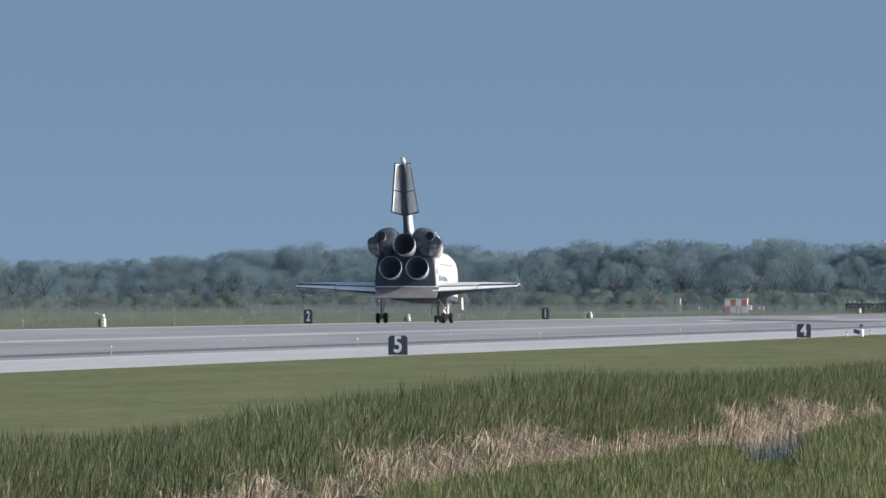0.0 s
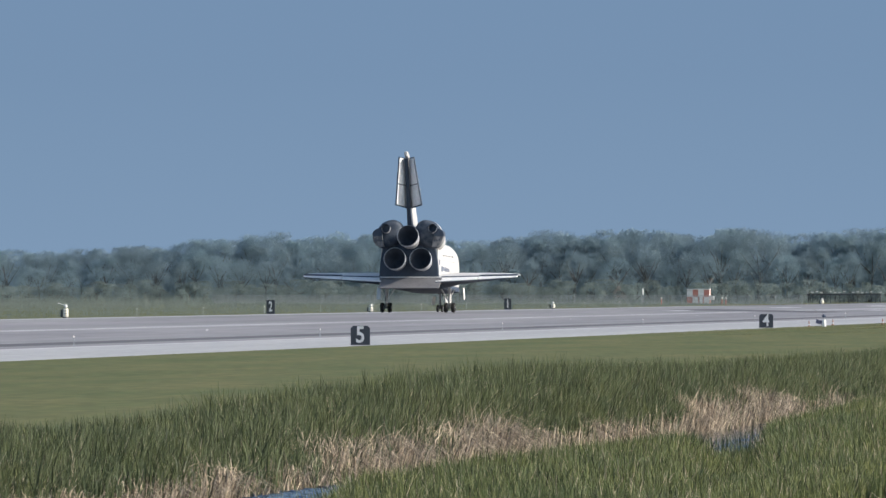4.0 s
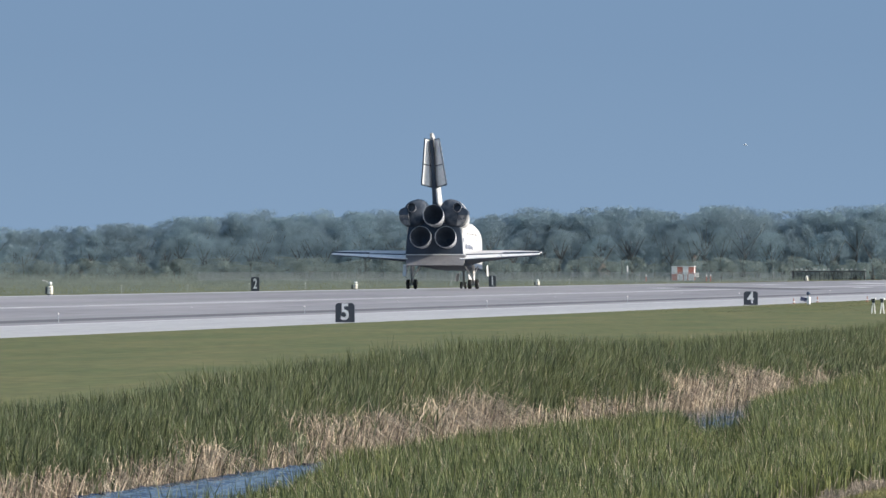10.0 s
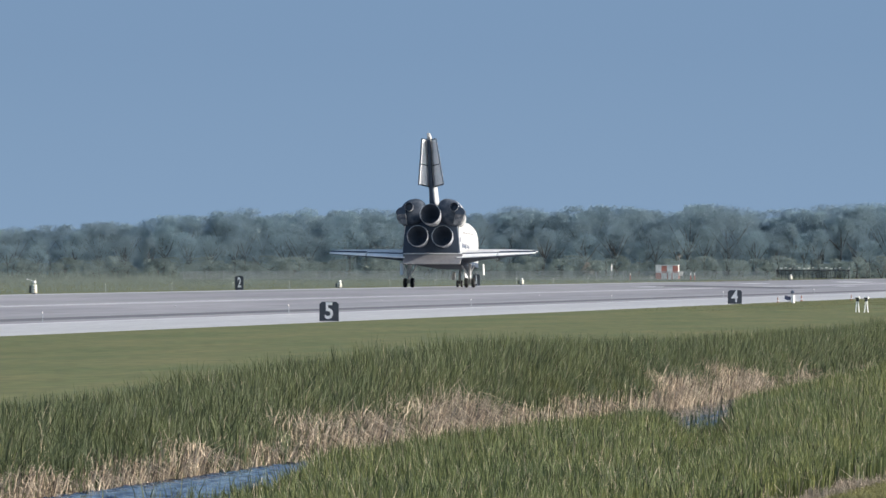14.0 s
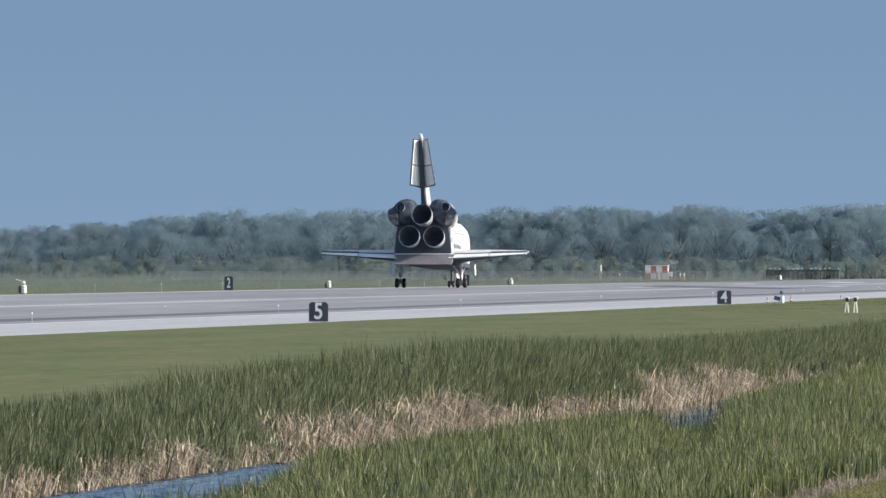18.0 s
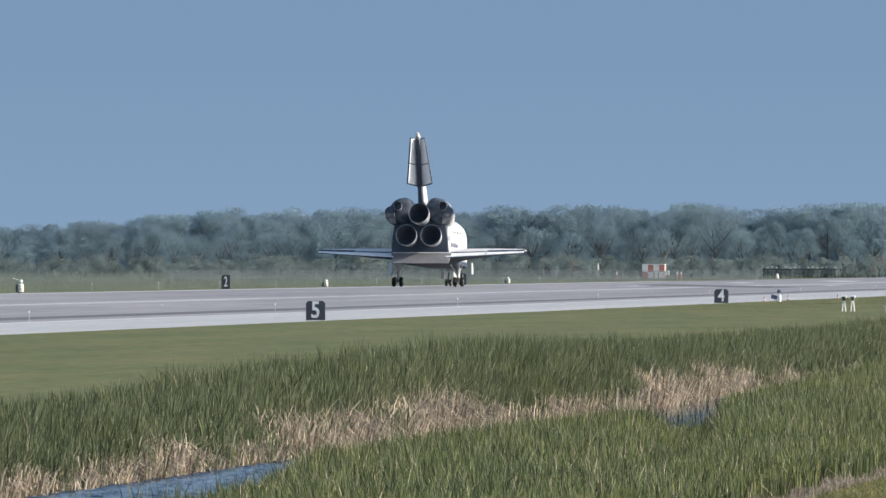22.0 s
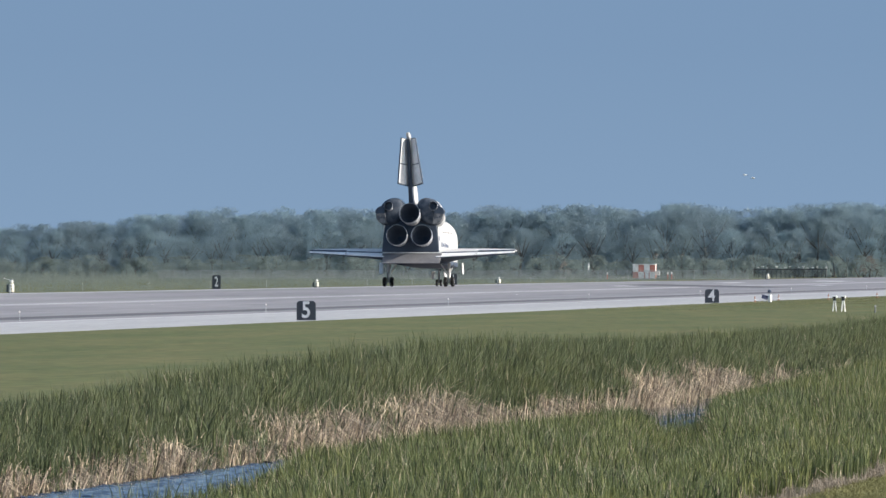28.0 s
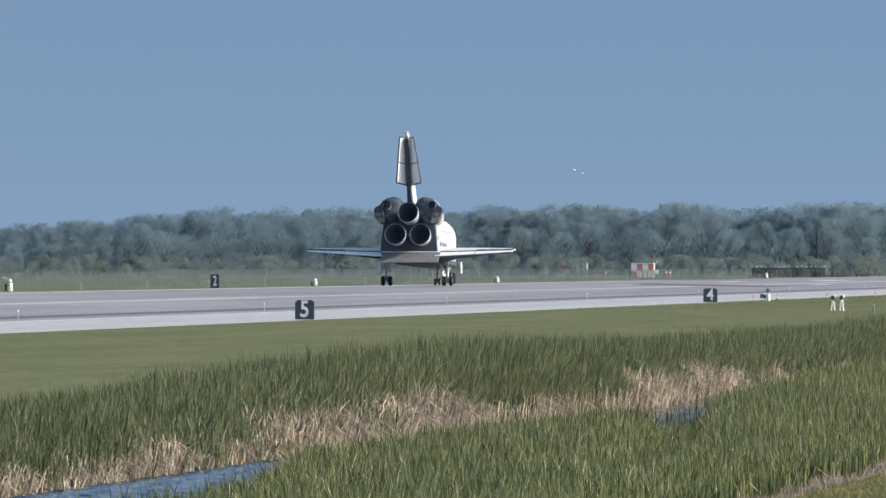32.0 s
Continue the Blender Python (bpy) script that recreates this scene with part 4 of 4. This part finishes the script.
def bell(name, x, y, z, r, length, up, parent, rim_mat):
    """A rocket nozzle whose mouth faces backwards and up; its exit centre lies at (x, y, z)."""
    e = new(name)
    e.parent = parent
    e.matrix_basis = AFT @ pose(x, y + 0.5, z) @ pose(0, 0, 0, 0, 0, -5) @ pose(0, 0, 0, -up, 0, 0)
    outer = [(0.30 * r, length), (0.44 * r, length * 0.88), (0.66 * r, length * 0.72), (0.85 * r, length * 0.50), (0.945 * r, length * 0.28), (0.98 * r, length * 0.12), (r, 0.0)]
    turn = Matrix.Rotation(radians(-90), 4, "X")
    wall = [(0.985 * r, 0.02), (0.94 * r, length * 0.14), (0.87 * r, length * 0.34), (0.62 * r, length * 0.62), (0.29 * r, length * 0.8)]
    part("bell", turned(outer + wall, 36, closed=True), NOZZLE, e, "scorched metal nozzle bell", True, m=turn).data.polygons[0].use_smooth = True
    for f in (0.10, 0.26, 0.42):
        rr = float(np.interp(f, [0, 0.12, 0.28, 0.5], [r, 0.975 * r, 0.93 * r, 0.82 * r]))
        part("hat_band", turned([(rr, length * f - 0.03), (rr + 0.025, length * f - 0.03), (rr + 0.025, length * f + 0.03), (rr, length * f + 0.03)], 32, closed=True), NOZZLE, e, m=turn)
    part("exit_rim", turned([(r * 0.982, -0.03), (r * 1.008, -0.035), (r * 1.014, 0.06), (r * 0.985, 0.05)], 36, closed=True), rim_mat, e, "pale nozzle rim", True, m=turn)
    # A pale band is added to make the bell's sunlit crescent.
    if r > 1:
        part("exit_band", turned([(r * 0.99, 0.07), (r * 1.022, 0.07), (r * 1.012, length * 0.14), (r * 0.97, length * 0.14)], 36, closed=True), BAND, e, "pale band added for the sunlit highlight on the bell", True, m=turn)
    inner = [(0.97 * r, 0.0), (0.925 * r, length * 0.14), (0.85 * r, length * 0.34), (0.58 * r, length * 0.62), (0.25 * r, length * 0.78), (0.0, length * 0.8)]
    part("lining", turned(inner, 36, closed=True), SOOT, e, "sooty nozzle lining lightened for haze", True, m=turn)
    return e


def build_orbiter():
    s = thing("space_shuttle", "white and black winged space shuttle rolling out on the runway", "space shuttle")
    # fuselage
    st = [(23.8, 0.06, 3.2, 3.35), (23.5, 0.45, 2.95, 3.7), (22.9, 0.95, 2.65, 4.15), (21.6, 1.65, 2.4, 4.85), (19.8, 2.2, 2.25, 5.5), (18.6, 2.4, 2.22, 6.1), (17.4, 2.52, 2.2, 6.95), (16.2, 2.68, 2.2, 7.5), (14.0, 2.72, 2.2, 7.68), (6.0, 2.72, 2.2, 7.7), (-1.0, 2.74, 2.2, 7.7), (-3.4, 2.8, 2.35, 7.65), (-5.7, 3.0, 2.8, 7.6), (-7.7, 3.2, 3.42, 7.3)]
    part("fuselage", loft([section(w, b, t, y, q=float(np.interp(y, [-7.7, -3.4, 2.0], [0.28, 0.7, 1.0]))) for y, w, b, t in st]), TILE_WHITE, s, "white insulated fuselage", True, PITCH)
    part("belly_tiles", loft([[(x * 1.012, y, z - 0.03) for x, y, z in section(w, b, b + 0.95 * min(1, (t - b) / 3), y, 24)] for y, w, b, t in st]), TILE_BLACK, s, "black heat-shield belly", True, PITCH)
    edge = [(-3.34, 3.5), (3.34, 3.5), (3.22, 5.2), (2.98, 6.7), (2.3, 7.9), (-2.3, 7.9), (-2.98, 6.7), (-3.22, 5.2)]
    part("base_shield", loft([[(x * f, y, 5.4 + (z - 5.4) * f) for x, z in edge] for y, f in ((-8.6, 0.99), (-8.66, 1.0), (-8.84, 1.0), (-8.92, 0.97))]), TILE_BLACK, s, "dark aft heat shield", False, AFT)
    for k in (-1, 1):
        for i in range(5):
            y0, y1 = 13.6 - i * 3.5, 13.6 - (i + 1) * 3.5 + 0.06
            rings = []
            for y in (y0, y1):
                up = [(k * abs(x) * 1.004, y, z) for x, _, z in section(2.72, 2.2, 7.68, y)[1:10]]
                rings.append([(x * 1.008, yy, z + 0.025) for x, yy, z in up] + [(x * 0.98, yy, z - 0.05) for x, yy, z in up[::-1]])
            part("payload_door_panel", loft(rings), TILE_WHITE, s, "", True, PITCH)
        for i in range(3):
            part("cockpit_window", box(-0.32, 0.32, -0.03, 0.03, -0.28, 0.28, 0.05), GLASS_DARK, s, "dark cockpit window", m=PITCH @ pose(k * (0.42 + i * 0.66), 17.85 - i * 0.35, 6.45, 52, 0, -k * i * 24))
    # side markings, as plain bars
    for y0, y1, z0, z1, mat in ((-0.8, 0.6, 4.25, 4.85, MARK_BLUE), (1.0, 2.2, 4.35, 4.75, MARK_BLUE), (2.6, 3.4, 4.25, 4.85, MARK_BLUE), (3.8, 5.0, 4.35, 4.75, MARK_BLUE), (5.4, 6.4, 4.3, 4.7, MARK_BLUE), (-4.4, -2.6, 4.9, 5.5, MARK_BLUE), (1.0, 1.9, 6.0, 6.12, TILE_GREY), (3.6, 4.5, 6.02, 6.14, TILE_GREY), (6.4, 7.3, 6.04, 6.16, TILE_GREY), (9.2, 10.1, 6.06, 6.18, TILE_GREY)):
        for k in (-1, 1):
            w = float(np.interp((y0 + y1) / 2, [-7.7, -5.7, -3.4, -1, 14], [3.32, 3.05, 2.8, 2.74, 2.72]))
            part("side_marking", box(k * (w - 0.28), k * (w + 0.012), y0, y1, z0, z1), mat, s, "dark plain side marking", m=PITCH)
    # wings
    for k in (-1, 1):
        rings = [wing_ring(k * 2.3, 11.5, -6.1, 3.24, 1.6), wing_ring(k * 3.3, 8.2, -6.1, 3.29, 1.5), wing_ring(k * 4.6, 3.4, -6.05, 3.36, 1.35), wing_ring(k * 8.0, -0.6, -5.9, 3.53, 0.95), wing_ring(k * 11.5, -3.9, -5.6, 3.66, 0.5), wing_ring(k * 12.1, -5.0, -5.5, 3.70, 0.2)]
        part("wing", loft(rings), WING_WHITE, s, "white delta wing", True, PITCH)
        low = [[(x, y, min(z, zc) - 0.02) for x, y, z in r] for r, zc in zip(rings, (3.2, 3.25, 3.32, 3.49, 3.62, 3.66))]
        part("wing_underside", loft(low), TILE_BLACK, s, "black tiled wing underside", True, PITCH)
        for x0, x1, c0, c1, z0, z1 in ((3.05, 7.55, 2.55, 1.95, 3.28, 3.46), (7.70, 11.95, 1.90, 1.05, 3.47, 3.64)):
            def el(x, c, z, t):
                d = radians(DROOP)
                return [(k * x, -6.05, z + t * 0.10), (k * x, -6.4, z + t * 0.28), (k * x, -6.05 - c * math.cos(d), z - c * math.sin(d) + 0.03), (k * x, -6.07 - c * math.cos(d), z - c * math.sin(d) - 0.05), (k * x, -6.3, z - t * 0.5), (k * x, -6.05, z - t * 0.55)]
            part("elevon", loft([el(x0, c0, z0, 0.62 if x0 < 5 else 0.4), el(x1, c1, z1, 0.40 if x0 < 5 else 0.18)]), ELEVON, s, "white drooped elevon", False, PITCH)
            def tail_tiles(x, c, z, t):
                d = radians(DROOP)
                a0, a1 = (-6.4, z + t * 0.28), (-6.05 - c * math.cos(d), z - c * math.sin(d) + 0.03)
                p0 = (a0[0] * 0.22 + a1[0] * 0.78, a0[1] * 0.22 + a1[1] * 0.78)
                return [(k * x, p0[0], p0[1] + 0.014), (k * x, a1[0] - 0.03, a1[1] + 0.014), (k * x, a1[0] - 0.03, a1[1] - 0.06), (k * x, p0[0], p0[1] - 0.04)]
            part("elevon_tail_tiles", loft([tail_tiles(x0, c0, z0, 0.62 if x0 < 5 else 0.4), tail_tiles(x1, c1, z1, 0.40 if x0 < 5 else 0.18)]), ELEVON, s, "pale tiled rear of the elevon", False, PITCH)
            part("elevon_hinge_cover", loft([[(k * x, -6.0, z + 0.12), (k * x, -6.55, z + 0.06), (k * x, -6.55, z + 0.19), (k * x, -6.0, z + 0.26)] for x, z in ((x0, z0 + 0.04), (x1, z1 - 0.05))]), TILE_BLACK, s, "dark elevon hinge strip", False, PITCH)
            part("elevon_edge", loft([[(k * x, -6.02 - c * math.cos(radians(DROOP)), z - c * math.sin(radians(DROOP)) - 0.05), (k * x, -6.10 - c * math.cos(radians(DROOP)), z - c * math.sin(radians(DROOP)) - 0.05), (k * x, -6.10 - c * math.cos(radians(DROOP)), z - c * math.sin(radians(DROOP)) - 0.13), (k * x, -6.02 - c * math.cos(radians(DROOP)), z - c * math.sin(radians(DROOP)) - 0.13)] for x, c, z in ((x0, c0, z0), (x1, c1, z1))]), TILE_BLACK, s, "black elevon trailing edge", False, PITCH)
    # body flap
    part("body_flap", loft([[(0.15 + k2 * 3.48, -8.7, 3.50), (0.15 + k2 * 3.48, -8.75, 3.05), (0.2 + k2 * 3.3, -10.4, 2.12), (0.2 + k2 * 3.3, -10.46, 2.22)] for k2 in (-1, 1)]), TILE_GREY, s, "scorched grey body flap", False, AFT)
    # White strip added where light catches the flap's top edge.
    part("flap_lit_edge", loft([[(0.15 + k2 * 3.44, -8.72, 3.50), (0.15 + k2 * 3.44, -9.0, 3.37), (0.15 + k2 * 3.44, -9.0, 3.44), (0.15 + k2 * 3.44, -8.72, 3.58)] for k2 in (-1, 1)]), WING_WHITE, s, "pale strip for the lit top edge of the flap", False, AFT)
    # fin and rudder
    def fin_ring(z, le, te, t):
        return [(0, le, z), (t * 0.5, le - (le - te) * 0.18, z), (t * 0.62, le - (le - te) * 0.5, z), (t * 0.55, te, z), (-t * 0.55, te, z), (-t * 0.62, le - (le - te) * 0.5, z), (-t * 0.5, le - (le - te) * 0.18, z)]
    part("vertical_fin", loft([fin_ring(7.4, -0.6, -7.3, 0.62), fin_ring(9.2, -2.6, -7.9, 0.62), fin_ring(12.5, -5.8, -9.7, 0.50), fin_ring(15.6, -8.7, -11.0, 0.36), fin_ring(17.1, -10.0, -11.8, 0.28)]), TILE_WHITE, s, "white vertical fin", True, AFT)
    part("fin_spine", loft([[(-t, te + 0.02, z), (t, te + 0.02, z), (t * 0.8, te - 0.75, z), (-t * 0.8, te - 0.75, z)] for z, te, t in ((7.6, -7.35, 0.34), (9.3, -7.95, 0.32), (10.6, -8.6, 0.25), (16.5, -11.3, 0.17))]), TILE_BLACK, s, "black fin trailing spine", False, AFT)
    part("fin_tip", box(-0.17, 0.17, -12.2, -11.3, 16.75, 17.3, 0.08), TILE_WHITE, s, "white fin tip", False, AFT)
    for k in (-1, 1):
        def hinge(z):
            return -7.95 - (z - 9.2) * 0.46
        def blade(z0, z1, a, b, t0, t1, off):
            d = radians(27 + 5.5 * k)
            ring = []
            for z in (z0, z1):
                c = 2.6 - (z - 11.1) * 0.26
                y0 = hinge(z)
                pts = []
                for f, t in ((a, t0), (b, t0), (b, t1), (a, t1)):
                    px = k * (0.22 + math.sin(d) * c * f) - k * math.cos(d) * (t + off)
                    py = y0 - math.cos(d) * c * f - math.sin(d) * (t + off)
                    pts.append((px, py, z + f * (0.26 - (z - 11.1) * 0.034)))
                ring.append(pts)
            return loft(ring)
        rud = part("rudder_panel", blade(11.1, 16.6, 0.0, 1.0, 0.0, -0.13, 0.0), TILE_BLACK, s, "split rudder panel opened as speed brake", False, AFT)
        part("inner_lining", blade(11.22, 13.5, 0.08, 0.97, 0.0, 0.03, 0.004), BRAKE, rud, "pale inner lining", False, AFT)
        part("inner_lining", blade(13.62, 16.48, 0.08, 0.97, 0.0, 0.03, 0.004), BRAKE, rud, "pale inner lining", False, AFT)
        part("outer_skin", blade(11.2, 16.5, 0.02, 0.98, -0.17, -0.131, 0.0), TILE_WHITE, rud, "white outer skin", False, AFT)
    # tail pods
    for k in (-1, 1):
        def pod_ring(y, r, zc, xc, f=1.0):
            pts = []
            for i in range(32):
                a = 2 * math.pi * i / 32
                c, q = math.cos(a), math.sin(a)
                rx = r * (0.84 if c > 0 else 0.92)
                x, z = rx * math.copysign(abs(c) ** 0.82, c), r * (0.96 if q > 0 else 0.84) * math.copysign(abs(q) ** 0.88, q)
                pts.append((k * (xc + f * (x - 0.10 * z * (c > 0))), y, zc + f * (z - 0.16 * x)))
            return pts
        pod = part("engine_pod", loft([pod_ring(*v) for v in ((0.6, 0.08, 7.35, 1.9), (-0.6, 0.55, 7.45, 1.95), (-2.6, 1.2, 7.65, 2.1), (-5.0, 1.56, 7.98, 2.26), (-7.2, 1.69, 8.1, 2.28), (-8.6, 1.72, 8.1, 2.28))]), TILE_WHITE, s, "white tail engine pod", True, AFT)
        part("aft_cover", loft([pod_ring(y, 1.735, 8.1, 2.28, f) for y, f in ((-8.5, 1.0), (-8.95, 1.0), (-9.25, 0.92), (-9.5, 0.76), (-9.62, 0.5))]), POD_TILE, pod, "black tiled pod end", True, AFT)
        part("thruster_block", loft([[(k * x, y, z) for x, z in ((2.7, 6.8), (3.2, 6.75), (3.58, 6.95), (3.84, 7.4), (3.93, 7.91), (2.9, 7.98))] for y in (-8.4, -10.0, -10.25)]), POD_SCUFF, pod, "scuffed grey thruster block", False, AFT)
        part("block_cap", loft([[(k * x, y, z) for x, z in ((2.9, 7.98), (3.86, 7.90), (3.99, 8.06), (3.97, 8.34), (3.82, 8.58), (3.45, 8.80), (2.9, 8.8))] for y in (-8.4, -10.0)]), TILE_BLACK, pod, "black tile cap", False, AFT)
        for i in range(3):
            part("thruster", rod((k * (2.98 + 0.28 * i), -10.30, 7.45 + 0.05 * i), (k * (2.98 + 0.28 * i), -10.2, 7.45 + 0.05 * i), 0.11, 0.09, 10), SOOT, pod, m=AFT)
        bell("pod_nozzle", k * 2.62 + 0.12, -10.6, 8.85, 0.49, 1.4, 14, s, TILE_BLACK)
    bell("main_engine", 0.14, -12.0, 7.98, 1.20, 3.2, 17, s, RIM)
    bell("main_engine", -1.36, -11.7, 5.46, 1.22, 3.0, 13, s, RIM)
    bell("main_engine", 1.52, -11.7, 5.44, 1.22, 3.0, 13, s, RIM)
    # landing gear
    wheels = []
    for k in (-1, 1):
        gear = new("main_gear")
        gear.parent = s
        gear.matrix_basis = pose(k * 3.58, 0, 0)
        part("strut", rod((0, 0, 0.55), (0, 0.1, 2.75), 0.15, 0.19, 14), ALU, gear, "", True)
        part("axle", rod((-0.62, 0, 0.55), (0.62, 0, 0.55), 0.09, 0.09, 12), STEEL, gear)
        part("drag_brace", rod((0, 0.05, 0.95), (k * -0.1, 1.5, 2.7), 0.08, 0.08, 10), ALU, gear)
        part("side_brace", rod((0, 0, 1.1), (-k * 0.95, 0.0, 2.6), 0.085, 0.085, 10), ALU, gear)
        part("side_brace", rod((0, 0, 1.5), (k * 0.55, 0.0, 2.6), 0.06, 0.06, 10), ALU, gear)
        part("torque_link", rod((0, -0.12, 0.7), (0, -0.45, 1.2), 0.06, 0.05, 8), STEEL, gear)
        part("torque_link", rod((0, -0.45, 1.2), (0, -0.15, 1.7), 0.05, 0.06, 8), STEEL, gear)
        if k < 0:
            part("gear_door", box(-0.05, 0.05, -0.3, 1.9, -1.4, 0.0, 0.02), ALU, gear, "white opened gear door", m=pose(-0.62, 0.2, 2.85, 0, 3, 18))
        else:
            part("gear_door", box(-0.05, 0.05, -0.3, 0.9, -1.3, 0.0, 0.02), ALU, gear, "white opened gear door", m=pose(1.5, 0.2, 2.75, 0, -3, 0))
        wheels.append((wheel("wheel", 0.56, 0.40, s, k * 3.58 - 0.42, 0), 0.56))
        wheels.append((wheel("wheel", 0.56, 0.40, s, k * 3.58 + 0.42, 0), 0.56))
    ng = new("nose_gear")
    ng.parent = s
    ng.matrix_basis = pose(0, 20.2, 0)
    part("strut", rod((0, 0, 0.4), (0, 0.35, 2.1), 0.10, 0.13, 12), STEEL, ng, "", True)
    part("axle", rod((-0.35, 0, 0.4), (0.35, 0, 0.4), 0.07, 0.07, 10), STEEL, ng)
    part("drag_brace", rod((0, 0.05, 0.8), (0, 1.5, 1.9), 0.06, 0.06, 8), STEEL, ng)
    for k in (-1, 1):
        part("gear_door", box(-0.04, 0.04, -1.4, 1.4, -0.9, 0.0, 0.02), TILE_WHITE, ng, "white opened gear door", m=pose(k * 0.68, 0.2, 1.75, 0, -k * 8, 0))
        wheels.append((wheel("wheel", 0.41, 0.24, s, k * 0.26, 20.2), 0.41))
    return s, wheels


# ---- birds ----


def build_egret():
    """A gliding egret that heads along -x: spindle body with a drawn-in neck, two bowed wings, trailing legs."""
    g = thing("egret", "small white egret gliding over the distant trees", "bird", "gliding egrets")
    rings = []
    for x, r, z in ((-0.62, 0.02, 0.05), (-0.52, 0.06, 0.06), (-0.40, 0.06, 0.03), (-0.26, 0.13, 0.0), (0.02, 0.15, 0.0), (0.24, 0.10, 0.01), (0.42, 0.03, 0.02)):
        rings.append([(x, r * math.cos(2 * math.pi * i / 10), z + r * math.sin(2 * math.pi * i / 10)) for i in range(10)])
    part("body", loft(rings), FEATHER, g, "", True)
    part("beak", rod((-0.62, 0, 0.05), (-0.76, 0, 0.03), 0.018, 0.004, 6), ORANGE, g, "orange beak")
    part("tail", loft([[(0.36, k * 0.05, 0.03), (0.62, k * 0.13, 0.02), (0.62, k * 0.13, 0.005), (0.36, k * 0.05, 0.005)] for k in (-1, 1)]), FEATHER, g)
    for k in (-1, 1):
        part("leg", rod((0.36, k * 0.03, -0.01), (0.78, k * 0.03, -0.03), 0.012, 0.010, 6), DARK_FRAME, g, "dark trailing leg")
        ribs = [(0.06, -0.22, 0.20, 0.06), (0.35, -0.26, 0.16, 0.20), (0.62, -0.12, 0.20, 0.18), (0.80, 0.08, 0.20, 0.08)]
        part("wing", loft([[(x0, k * y, z), (x1, k * y, z - 0.02), (x1, k * y, z - 0.034), (x0, k * y, z - 0.04)] for y, x0, x1, z in ribs]), FEATHER, g)
    return g


build_ground()
build_runway()
build_water()
build_sky_ring()
build_furniture()
SHUTTLE, WHEELS = build_orbiter()
EGRET = build_egret()
EGRET_TWO, EGRET_THREE = copy_thing(EGRET, pose(0, 0, 0)), copy_thing(EGRET, pose(0, 0, 0))
build_trees()
build_reeds()

# ---- what moves: the shuttle brakes to a stop, three egrets glide past ----
STOP = 16.5


def rolled(t):
    """Distance along the runway of the main wheels at t seconds."""
    rest = max(0.0, 1.0 - t / STOP)
    return 20000.0 * 145.7 / (2226.0 + 172.0 * rest * rest)


def motions():
    steps = [i / 2.0 for i in range(0, 35)] + [24.5, SECONDS]
    walk(SHUTTLE, [(t, pose(-145.45, rolled(t), CROWN, 0, 0, -0.5)) for t in steps])
    walk(EGRET, [(t, pose(-212.4 - 9.46 * (t - 28.8), 2500, 23.2 + 0.23 * (t - 28.8))) for t in (0.0, 8.0, 16.0, 24.0, SECONDS)])
    walk(EGRET_THREE, [(t, pose(-210.9 - 9.46 * (t - 28.8), 2504, 22.5 + 0.2 * (t - 28.8))) for t in (0.0, 8.0, 16.0, 24.0, SECONDS)])
    walk(EGRET_TWO, [(0.0, pose(-159, 2975, 50)), (5.0, pose(-206.5, 2975, 42.5)), (10.0, pose(-254, 2975, 35.2)), (11.2, pose(-265, 2975, 27)), (12.7, pose(-279, 2975, 11)), (20.0, pose(-349, 2975, 6)), (SECONDS, pose(-463, 2975, 6))])
    for w, r in WHEELS:
        x, y, z = w.location
        ts = [i / 30.0 for i in range(0, 360)] + [i / 15.0 for i in range(180, 250)] + [24.5, SECONDS]
        walk(w, [(t, Matrix.Translation((x, y, z)) @ Matrix.Rotation(-((rolled(t) - rolled(0.0)) / r), 4, "X")) for t in ts])


motions()
